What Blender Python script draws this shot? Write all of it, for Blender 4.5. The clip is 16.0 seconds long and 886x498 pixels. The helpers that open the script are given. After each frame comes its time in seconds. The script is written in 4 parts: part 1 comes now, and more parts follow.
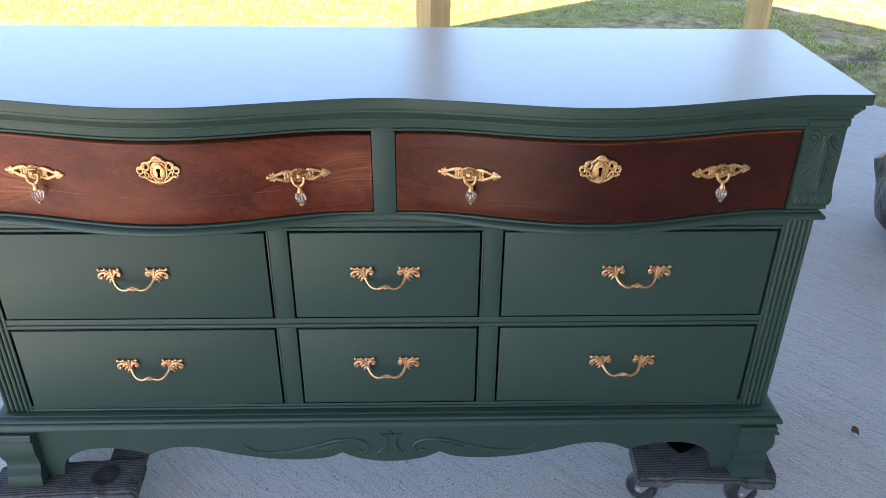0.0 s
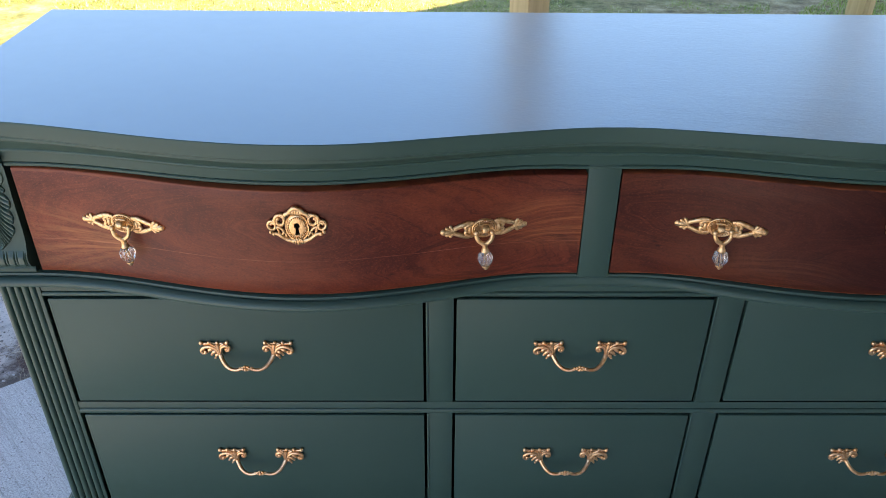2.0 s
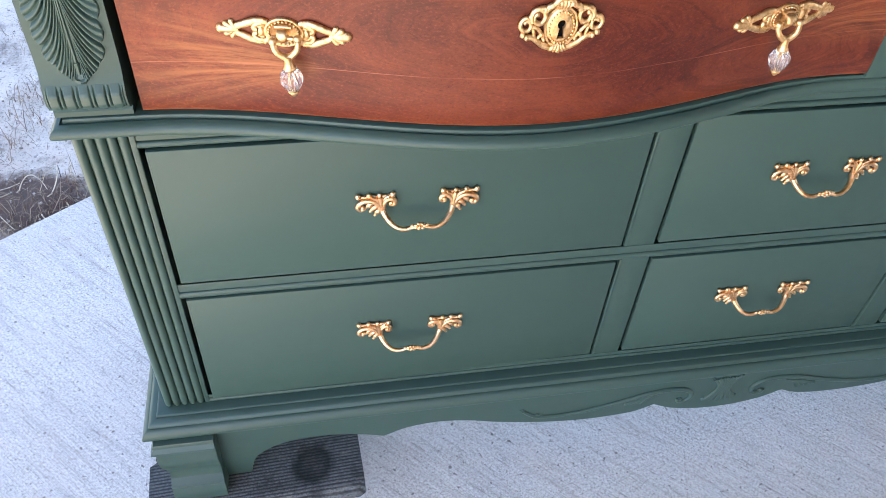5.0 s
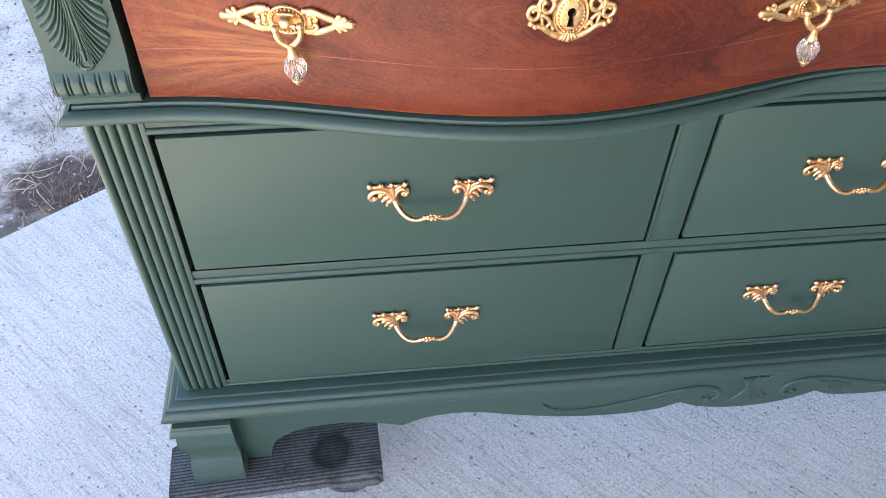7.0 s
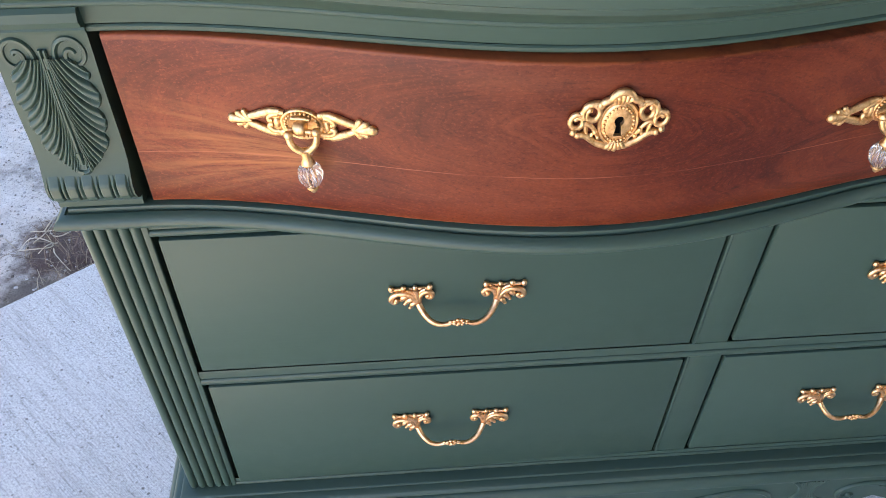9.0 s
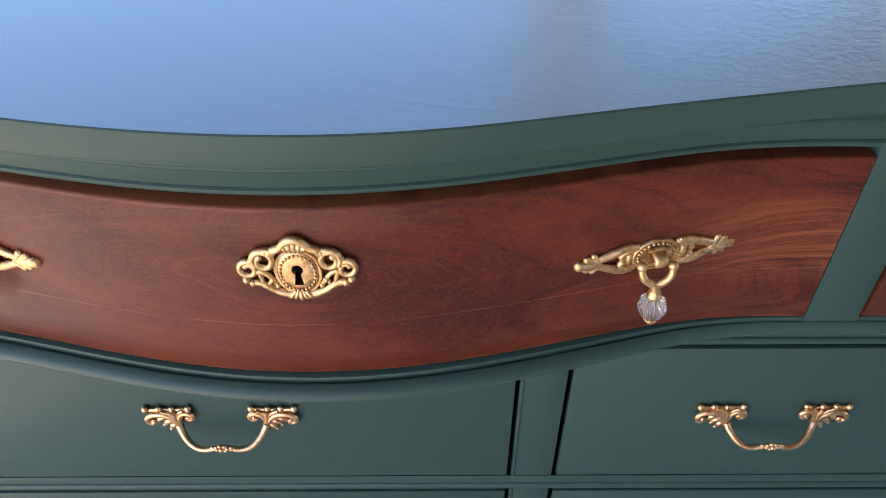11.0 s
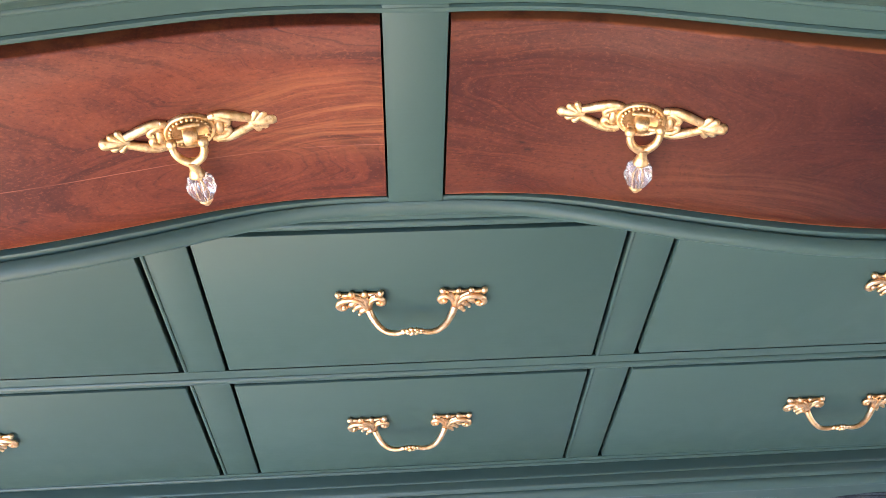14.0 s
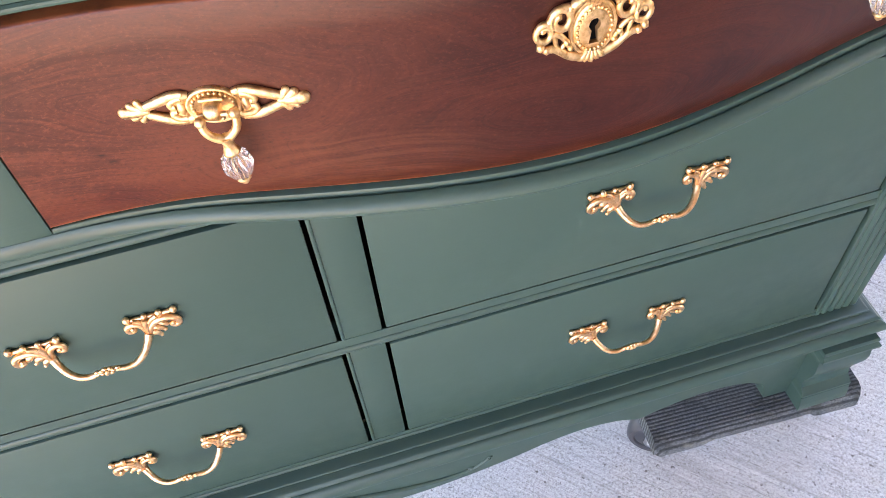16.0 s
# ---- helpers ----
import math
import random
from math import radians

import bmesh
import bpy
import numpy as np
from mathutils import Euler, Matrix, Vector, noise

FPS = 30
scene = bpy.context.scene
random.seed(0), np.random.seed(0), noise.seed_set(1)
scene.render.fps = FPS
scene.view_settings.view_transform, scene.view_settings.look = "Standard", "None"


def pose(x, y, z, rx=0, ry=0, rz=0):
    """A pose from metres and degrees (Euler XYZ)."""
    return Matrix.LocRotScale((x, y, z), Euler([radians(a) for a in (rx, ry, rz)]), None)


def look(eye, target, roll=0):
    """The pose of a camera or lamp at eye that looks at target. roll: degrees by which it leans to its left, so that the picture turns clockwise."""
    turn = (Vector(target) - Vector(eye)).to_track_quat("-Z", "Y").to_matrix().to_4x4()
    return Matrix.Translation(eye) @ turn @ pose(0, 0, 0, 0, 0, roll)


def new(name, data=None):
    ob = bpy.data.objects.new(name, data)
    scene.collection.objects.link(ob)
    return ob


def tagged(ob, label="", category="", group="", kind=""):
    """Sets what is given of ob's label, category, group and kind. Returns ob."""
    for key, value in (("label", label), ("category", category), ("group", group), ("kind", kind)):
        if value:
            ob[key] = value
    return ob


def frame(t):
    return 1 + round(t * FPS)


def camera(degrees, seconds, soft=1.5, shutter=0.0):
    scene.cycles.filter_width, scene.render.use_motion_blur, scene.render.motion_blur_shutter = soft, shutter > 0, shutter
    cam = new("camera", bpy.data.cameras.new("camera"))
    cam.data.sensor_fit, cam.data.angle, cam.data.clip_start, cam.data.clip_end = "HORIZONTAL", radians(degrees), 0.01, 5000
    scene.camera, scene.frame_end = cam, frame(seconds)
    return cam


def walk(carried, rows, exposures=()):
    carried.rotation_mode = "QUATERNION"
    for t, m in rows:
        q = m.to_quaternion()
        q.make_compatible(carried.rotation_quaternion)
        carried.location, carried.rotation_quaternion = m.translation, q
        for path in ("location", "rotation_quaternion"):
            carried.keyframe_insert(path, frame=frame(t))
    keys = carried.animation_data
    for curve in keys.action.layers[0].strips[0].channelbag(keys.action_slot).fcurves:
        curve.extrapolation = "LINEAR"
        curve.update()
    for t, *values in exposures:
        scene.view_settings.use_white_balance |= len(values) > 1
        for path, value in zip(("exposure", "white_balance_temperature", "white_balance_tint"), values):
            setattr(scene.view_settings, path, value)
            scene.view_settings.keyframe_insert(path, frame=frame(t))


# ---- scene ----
# seconds, stops, kelvin, tint
EXPOSURES = [(0.0, 2.54, 8500, 26), (1.0, 2.49, 8350, 24), (1.6, 2.47, 8100, 23), (2.0, 2.17, 7850, 22), (2.5, 2.07, 7850, 21), (3.0, 2.69, 8300, 22), (3.5, 3.2, 8700, 25), (4.5, 3.38, 8850, 27), (7.0, 3.33, 8850, 27), (8.0, 3.43, 8800, 26), (8.5, 3.34, 8800, 26), (9.0, 2.97, 9000, 27), (9.6, 2.55, 8350, 26), (10.2, 2.54, 8150, 25), (12.5, 2.56, 7950, 24), (13.0, 2.77, 8250, 26), (13.5, 3.55, 9300, 30), (14.0, 3.88, 9000, 30), (14.5, 4.12, 9500, 32), (15.0, 4.01, 9750, 34), (16.0, 3.94, 9800, 35)]
cam = camera(57.6, 16.0, soft=0.7)
PATH = [
    (0, (0.067, -1.312, 1.423), (0.121, 0.423, 0.43), 0.6),
    (0.5, (-0.008, -1.264, 1.412), (0.047, 0.466, 0.408), 0.5),
    (1, (-0.079, -1.203, 1.394), (-0.029, 0.497, 0.341), 0.5),
    (1.5, (-0.137, -1.056, 1.362), (-0.112, 0.641, 0.302), 0.5),
    (2, (-0.2, -0.895, 1.359), (-0.193, 0.792, 0.284), 0.2),
    (2.5, (-0.328, -0.814, 1.342), (-0.205, 0.808, 0.179), 0.4),
    (3, (-0.496, -0.723, 1.313), (-0.223, 0.767, 0.006), -0.5),
    (3.5, (-0.55, -0.65, 1.256), (-0.239, 0.733, -0.156), 0.7),
    (4, (-0.568, -0.625, 1.226), (-0.245, 0.74, -0.2), 2.4),
    (4.5, (-0.574, -0.629, 1.214), (-0.259, 0.73, -0.22), 3.4),
    (4.7, (-0.579, -0.631, 1.207), (-0.271, 0.73, -0.226), 3.7),
    (6.8, (-0.55, -0.616, 1.198), (-0.378, 0.728, -0.273), 1.7),
    (7, (-0.538, -0.618, 1.2), (-0.368, 0.73, -0.268), 1.5),
    (7.5, (-0.51, -0.614, 1.205), (-0.347, 0.758, -0.242), 0.8),
    (8, (-0.505, -0.59, 1.206), (-0.348, 0.803, -0.221), 0.2),
    (8.5, (-0.534, -0.558, 1.205), (-0.382, 0.847, -0.21), -0.1),
    (9, (-0.531, -0.519, 1.197), (-0.417, 0.895, -0.213), 0.4),
    (9.5, (-0.45, -0.462, 1.195), (-0.424, 0.958, -0.213), 1.1),
    (10, (-0.36, -0.426, 1.196), (-0.379, 0.995, -0.212), 0.9),
    (10.2, (-0.325, -0.417, 1.197), (-0.351, 1.006, -0.208), 1.0),
    (12.3, (-0.273, -0.398, 1.22), (-0.172, 1.086, -0.116), -2.0),
    (12.5, (-0.272, -0.391, 1.221), (-0.158, 1.094, -0.114), -1.7),
    (13, (-0.208, -0.389, 1.207), (-0.085, 1.078, -0.147), -1.7),
    (13.5, (-0.094, -0.398, 1.192), (0.032, 0.97, -0.262), -0.3),
    (14, (-0.016, -0.44, 1.18), (0.108, 0.885, -0.313), 2.1),
    (14.5, (0.031, -0.473, 1.175), (0.121, 0.819, -0.349), 2.1),
    (15, (0.085, -0.48, 1.163), (0.163, 0.77, -0.396), -1.5),
    (15.5, (0.147, -0.454, 1.157), (0.283, 0.783, -0.409), -5.2),
    (16, (0.2, -0.413, 1.149), (0.449, 0.797, -0.424), -5.9),
]
walk(cam, [(t, look(eye, target, roll)) for t, eye, target, roll in PATH], EXPOSURES)

# ---- light ----
TH = radians(36.0)                       # the carport stands askew to the dresser
U, V = Vector((math.cos(TH), math.sin(TH), 0)), Vector((-math.sin(TH), math.cos(TH), 0))
SUN_EL, SUN_AZ = radians(54.2), radians(181.0)   # the sun stands behind the camera

world = bpy.data.worlds.new("sky")
scene.world = world
world.use_nodes = True
wn = world.node_tree
sky = wn.nodes.new("ShaderNodeTexSky")
sky.sky_type, sky.sun_disc = "NISHITA", False
sky.sun_elevation, sky.sun_rotation = SUN_EL, SUN_AZ
sky.air_density, sky.dust_density, sky.ozone_density = 0.8, 0.5, 3.5
deep = wn.nodes.new("ShaderNodeHueSaturation")
deep.inputs["Hue"].default_value, deep.inputs["Saturation"].default_value = 0.495, 1.15
wn.links.new(sky.outputs[0], deep.inputs["Color"])
wn.links.new(deep.outputs[0], wn.nodes["Background"].inputs[0])
wn.nodes["Background"].inputs[1].default_value = 0.15

sun = new("sun", bpy.data.lights.new("sun", "SUN"))
sun.data.energy, sun.data.angle, sun.data.color = 4.6, radians(0.55), (1.0, 0.94, 0.84)
sun.matrix_world = look((0.03, -2.31, 3.2), (0, 0, 0))

# ---- materials ----
EDGE_V, END_U = 1.245, 3.56              # slab edges in the carport's own axes


class Mat:
    """A small node-material builder."""

    def __init__(self, name, color=(0.5, 0.5, 0.5), rough=0.5, metal=0.0, **sockets):
        self.mat = bpy.data.materials.new(name)
        self.mat.use_nodes = True
        self.nt = self.mat.node_tree
        self.bsdf = self.nt.nodes["Principled BSDF"]
        self.put("Base Color", color), self.put("Roughness", rough), self.put("Metallic", metal)
        for k, v in sockets.items():
            self.put(k.replace("_", " "), v)

    def put(self, socket, v):
        s = self.bsdf.inputs[socket]
        if hasattr(v, "links"):
            self.nt.links.new(v, s)
        else:
            s.default_value = (*v, 1) if isinstance(v, tuple) and len(v) == 3 else v

    def node(self, kind, out=0, props=(), **ins):
        n = self.nt.nodes.new(kind)
        for k, v in dict(props).items():
            setattr(n, k, v)
        for k, v in ins.items():
            s = n.inputs[int(k[1:])] if k[0] == "i" and k[1:].isdigit() else n.inputs[k.replace("_", " ")]
            if hasattr(v, "links"):
                self.nt.links.new(v, s)
            else:
                s.default_value = (*v, 1) if isinstance(v, tuple) and len(v) == 3 and s.type == "RGBA" else v
        return n.outputs[out]

    def coords(self, scale=(1, 1, 1), rot=(0, 0, 0), loc=(0, 0, 0), which=3):
        tc = self.nt.nodes.new("ShaderNodeTexCoord")
        return self.node("ShaderNodeMapping", i0=tc.outputs[which], i1=loc, i2=rot, i3=scale)

    def turned(self, angle, scale):
        return self.node("ShaderNodeMapping", i0=self.coords(rot=(0, 0, angle)), i3=scale)

    def noise(self, vec, scale, detail=4.0, rough=0.55, distort=0.0):
        return self.node("ShaderNodeTexNoise", Vector=vec, Scale=scale, Detail=detail, Roughness=rough, Distortion=distort)

    def ramp(self, fac, stops):
        n = self.nt.nodes.new("ShaderNodeValToRGB")
        self.nt.links.new(fac, n.inputs[0])
        e = n.color_ramp.elements
        while len(e) < len(stops):
            e.new(0.5)
        for el, (p, c) in zip(e, stops):
            el.position, el.color = p, ((*c, 1) if isinstance(c, tuple) else (c, c, c, 1))
        return n.outputs[0]

    def mix(self, fac, a, b, blend="MIX"):
        n = self.nt.nodes.new("ShaderNodeMix")
        n.data_type, n.blend_type = "RGBA", blend
        for s, v in ((n.inputs[0], fac), (n.inputs[6], a), (n.inputs[7], b)):
            if hasattr(v, "links"):
                self.nt.links.new(v, s)
            else:
                s.default_value = (*v, 1) if isinstance(v, tuple) else v
        return n.outputs[2]

    def math(self, op, a, b=0.0):
        return self.node("ShaderNodeMath", props={"operation": op}, i0=a, i1=b)

    def bump(self, height, strength=0.3, dist=0.001):
        n = self.node("ShaderNodeBump", Strength=strength, Distance=dist, Height=height)
        self.put("Normal", n), self.put("Coat Normal", n)


def green_paint(name, rough, brush, strength, coat=0.0, grit=0.25, sheen=0.5):
    m = Mat(name, rough=rough)
    c = m.coords()
    big = m.noise(c, 5.0, 3.0)
    fine = m.noise(c, 900.0, 2.0)
    strokes = m.noise(m.coords(scale=brush), 1.0, 5.0, 0.6)
    col = m.mix(m.ramp(big, [(0.3, 0.0), (0.75, 1.0)]), GREEN, GREEN_B)
    m.put("Base Color", m.mix(m.math("MULTIPLY", fine, 0.12), col, (0.05, 0.08, 0.065)))
    m.put("Roughness", m.math("ADD", m.math("MULTIPLY", m.noise(c, 40.0), 0.16), rough - 0.08))
    nick = m.node("ShaderNodeTexVoronoi", Vector=m.node("ShaderNodeMapping", i0=c, i3=(1.0, 1.0, 2.2)), Scale=7.0)
    if not coat:
        bare = m.math("ADD", nick, m.math("MULTIPLY", m.noise(c, 420.0, 2.0), 0.018))
        m.put("Base Color", m.mix(m.ramp(m.math("MULTIPLY", bare, 8.0), [(0.17, 0.75), (0.24, 0.0)]), m.mix(m.math("MULTIPLY", fine, 0.12), col, (0.05, 0.08, 0.065)), (0.10, 0.085, 0.065)))
    if coat:   # wrinkled brush marks in patches
        across = m.math("ADD", m.node("ShaderNodeSeparateXYZ", 0, i0=c), m.math("MULTIPLY", m.noise(c, 3.5, 3.0), 0.55))
        patch = m.ramp(m.math("ADD", across, 0.45), [(0.30, 0.02), (0.66, 1.0)])
        swoop = m.noise(m.turned(0.22, (4.5, 48, 1)), 1.0, 4.0, 0.55, 1.2)
        swoop = m.math("MULTIPLY", swoop, m.ramp(m.noise(m.coords(scale=(3.0, 7.0, 1), loc=(1.7, 0.4, 0)), 1.0, 3.0), [(0.46, 0.15), (0.62, 1.0)]))
        leather = m.noise(m.coords(scale=(125, 185, 1)), 1.0, 4.0, 0.6, 0.4)
        strokes = m.math("MULTIPLY", patch, m.math("ADD", m.math("MULTIPLY", leather, 1.0), m.math("MULTIPLY", swoop, 1.1)))
    m.put("Coat Weight", coat)
    m.put("Coat Roughness", 0.30)
    m.put("Coat IOR", 2.88)
    m.put("Specular IOR Level", 0.12 if coat else sheen)
    m.bump(m.math("ADD", strokes, m.math("MULTIPLY", fine, grit)), strength, 0.0006)
    return m.mat


GREEN, GREEN_B = (0.0212, 0.0568, 0.0462), (0.0255, 0.0640, 0.0525)
paint = green_paint("green_satin_paint", 0.44, (14, 300, 300), 0.10, sheen=0.36)
paint_flat = green_paint("green_eggshell_paint", 0.50, (14, 300, 300), 0.10, sheen=0.30)
paint_top = green_paint("green_satin_paint_top", 0.34, (22, 95, 95), 0.38, 1.0, 0.03)


def wood(name, tint, far_tint, heart, second, fan, glow, seam_z, knots):
    """Stained mahogany: flat-sawn loops round a heart, fine speckle and pores, a fan of pale ray streaks, a glue seam."""
    m = Mat(name, rough=0.46, Specular_IOR_Level=0.24)
    raw = m.coords()
    px, pz = m.node("ShaderNodeSeparateXYZ", 0, i0=raw), m.node("ShaderNodeSeparateXYZ", 2, i0=raw)
    sway = m.node("ShaderNodeTexNoise", 1, Vector=m.coords(scale=(5.0, 5.0, 12.0), loc=(heart[0] * 9, 0, 0)), Scale=1.0, Detail=3.0)
    sx, sz = m.node("ShaderNodeSeparateXYZ", 0, i0=sway), m.node("ShaderNodeSeparateXYZ", 2, i0=sway)
    wx = m.math("ADD", px, m.math("MULTIPLY", m.math("SUBTRACT", sx, 0.5), 0.16))
    wz = m.math("ADD", pz, m.math("MULTIPLY", m.math("SUBTRACT", sz, 0.5), 0.045))
    def far(spot):
        dx, dz = m.math("SUBTRACT", wx, spot[0]), m.math("SUBTRACT", wz, spot[1])
        return m.math("SQRT", m.math("ADD", m.math("MULTIPLY", m.math("MULTIPLY", dx, dx), 0.085), m.math("MULTIPLY", dz, dz)))

    rad = m.math("MINIMUM", far(heart), m.math("ADD", far(second), 0.006))
    loops = m.noise(m.node("ShaderNodeCombineXYZ", i0=m.math("MULTIPLY", rad, 190.0), i2=m.math("MULTIPLY", px, 3.0)), 1.0, 5.0, 0.7)
    line = m.noise(m.node("ShaderNodeCombineXYZ", i0=m.math("MULTIPLY", rad, 95.0), i2=m.math("MULTIPLY", px, 2.0)), 1.0, 1.0)
    line = m.math("ABSOLUTE", m.math("SUBTRACT", line, 0.5))
    warp = m.node("ShaderNodeCombineXYZ", i0=px, i2=rad)
    fibre = m.noise(m.node("ShaderNodeMapping", i0=warp, i3=(28.0, 1.0, 620.0)), 1.0, 4.0, 0.65)
    pores = m.noise(m.node("ShaderNodeMapping", i0=warp, i3=(120.0, 1.0, 1500.0)), 1.0, 3.0)
    speck = m.noise(m.coords(scale=(330, 330, 520)), 1.0, 4.0, 0.75)
    mottle = m.noise(m.coords(scale=(34, 34, 60), loc=(heart[0], 0, 0)), 1.0, 5.0, 0.7)
    blotch = m.noise(m.coords(scale=(5, 5, 11), loc=(heart[0] * 5, 0, 0)), 1.0, 4.0, 0.6)
    base = m.ramp(fibre, [(0.30, (0.088, 0.0158, 0.0062)), (0.70, (0.150, 0.0290, 0.0100))])
    base = m.mix(m.ramp(loops, [(0.34, 0.46), (0.50, 0.0)]), base, (0.048, 0.0085, 0.0044))
    base = m.mix(m.ramp(loops, [(0.52, 0.0), (0.68, 0.60)]), base, (0.215, 0.050, 0.0155))
    plain = m.ramp(m.math("ADD", m.math("SUBTRACT", px, second[0] - 0.33), m.math("MULTIPLY", m.math("SUBTRACT", blotch, 0.5), 0.5)), [(0.05, 0.20), (0.30, 0.85)]) if second[0] < 0 else m.math("ADD", m.math("MULTIPLY", blotch, 0.9), 0.1)
    base = m.mix(m.math("MULTIPLY", plain, m.ramp(m.math("MULTIPLY", line, 12.0), [(0.08, 1.0), (0.30, 0.0)])), base, (0.042, 0.008, 0.004))
    base = m.mix(m.ramp(blotch, [(0.44, 0.0), (0.66, 0.60)]), base, (0.225, 0.050, 0.0150))
    base = m.mix(m.ramp(blotch, [(0.32, 0.60), (0.47, 0.0)]), base, (0.066, 0.0120, 0.0056))
    base = m.mix(m.ramp(mottle, [(0.33, 0.45), (0.50, 0.0)]), base, (0.064, 0.0120, 0.0055))
    base = m.mix(m.ramp(mottle, [(0.54, 0.0), (0.72, 0.35)]), base, (0.235, 0.058, 0.0170))
    base = m.mix(m.ramp(speck, [(0.54, 0.0), (0.69, 0.60)]), base, (0.26, 0.068, 0.022))
    base = m.mix(m.ramp(speck, [(0.31, 0.60), (0.45, 0.0)]), base, (0.048, 0.009, 0.0045))
    base = m.mix(m.ramp(pores, [(0.58, 0.0), (0.70, 0.45)]), base, (0.036, 0.0075, 0.004))
    if fan:   # pale rays spreading from one spot towards the end
        run = m.math("MAXIMUM", m.math("SUBTRACT", fan[0], px), 0.015)
        rise = m.math("DIVIDE", m.math("SUBTRACT", pz, fan[1]), run)
        rays = m.noise(m.node("ShaderNodeCombineXYZ", i0=m.math("MULTIPLY", rise, 15.0), i2=m.math("MULTIPLY", px, 9.0)), 1.0, 5.0, 0.7)
        reach = m.math("MULTIPLY", m.ramp(m.math("ABSOLUTE", rise), [(0.05, 1.0), (0.48, 0.0)]), m.ramp(run, [(0.016, 0.0), (0.05, 1.0), (0.13, 0.7), (0.19, 0.15)]))
        base = m.mix(m.math("MULTIPLY", reach, m.ramp(rays, [(0.42, 0.08), (0.62, 0.88)])), base, (0.37, 0.155, 0.042))
        base = m.mix(m.math("MULTIPLY", reach, m.ramp(rays, [(0.28, 0.5), (0.42, 0.0)])), base, (0.070, 0.014, 0.006))
    if glow:   # pale figure bowing along the board beside its end
        bow = m.math("ADD", wz, m.math("MULTIPLY", m.math("MULTIPLY", m.math("SUBTRACT", px, glow[0]), m.math("SUBTRACT", px, glow[0])), 1.8))
        figure = m.noise(m.node("ShaderNodeCombineXYZ", i0=m.math("MULTIPLY", bow, 240.0), i2=m.math("MULTIPLY", px, 8.0)), 1.0, 4.0, 0.65)
        near = m.math("MULTIPLY", m.ramp(m.math("ABSOLUTE", m.math("SUBTRACT", px, glow[0])), [(0.03, 1.0), (0.115, 0.0)]), m.ramp(m.math("ABSOLUTE", m.math("SUBTRACT", pz, glow[1])), [(0.012, 1.0), (0.042, 0.0)]))
        base = m.mix(m.math("MULTIPLY", near, m.ramp(figure, [(0.40, 0.12 * glow[2]), (0.62, glow[2])])), base, (0.37, 0.120, 0.033))
    seam = m.math("ABSOLUTE", m.math("SUBTRACT", m.math("ADD", pz, m.math("MULTIPLY", m.math("SUBTRACT", sz, 0.5), 0.006)), seam_z))
    seam_on = m.ramp(m.noise(m.coords(scale=(14, 1, 1)), 1.0, 4.0), [(0.38, 0.15), (0.60, 0.80)])
    base = m.mix(m.math("MULTIPLY", seam_on, m.ramp(m.math("MULTIPLY", seam, 500.0), [(0.11, 1.0), (0.24, 0.0)])), base, (0.36, 0.125, 0.055))
    # the colour passes from tint to far_tint along the board, with a mottled border
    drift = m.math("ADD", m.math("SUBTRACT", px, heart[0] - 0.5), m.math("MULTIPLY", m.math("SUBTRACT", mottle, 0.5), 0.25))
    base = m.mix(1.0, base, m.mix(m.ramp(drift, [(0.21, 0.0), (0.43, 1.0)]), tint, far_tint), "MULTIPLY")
    worn_edge = m.math("ADD", m.math("ABSOLUTE", m.math("SUBTRACT", pz, 0.8345)), m.math("MULTIPLY", m.noise(m.coords(scale=(40, 40, 160)), 1.0, 4.0), 0.008))
    base = m.mix(m.ramp(m.math("MULTIPLY", m.math("SUBTRACT", worn_edge, 0.0745), 250.0), [(0.40, 0.0), (0.75, 0.38)]), base, (0.30, 0.080, 0.026))
    for kx, kz in knots:
        d = m.node("ShaderNodeVectorMath", 1, props={"operation": "LENGTH"}, i0=m.node("ShaderNodeMapping", i0=raw, i1=(-kx * 95, 0, -kz * 210), i3=(95, 0, 210)))
        d = m.math("ADD", d, m.math("MULTIPLY", m.noise(raw, 260.0, 3.0), 0.9))
        base = m.mix(m.ramp(d, [(0.45, 0.92), (0.72, 0.30), (0.98, 0.0)]), base, (0.016, 0.005, 0.004))
    m.put("Base Color", base)
    m.put("Roughness", m.math("ADD", m.math("MULTIPLY", speck, 0.22), 0.27))
    m.bump(m.math("ADD", fibre, m.math("MULTIPLY", pores, 0.8)), 0.14, 0.0008)
    return m.mat


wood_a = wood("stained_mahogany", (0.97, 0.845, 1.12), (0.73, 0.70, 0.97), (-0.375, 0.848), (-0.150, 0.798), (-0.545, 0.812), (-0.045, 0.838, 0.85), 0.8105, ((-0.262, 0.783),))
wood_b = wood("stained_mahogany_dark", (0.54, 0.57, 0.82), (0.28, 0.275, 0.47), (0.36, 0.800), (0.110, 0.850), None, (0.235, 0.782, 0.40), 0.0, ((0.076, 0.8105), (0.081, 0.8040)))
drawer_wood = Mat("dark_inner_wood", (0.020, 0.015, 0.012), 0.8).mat

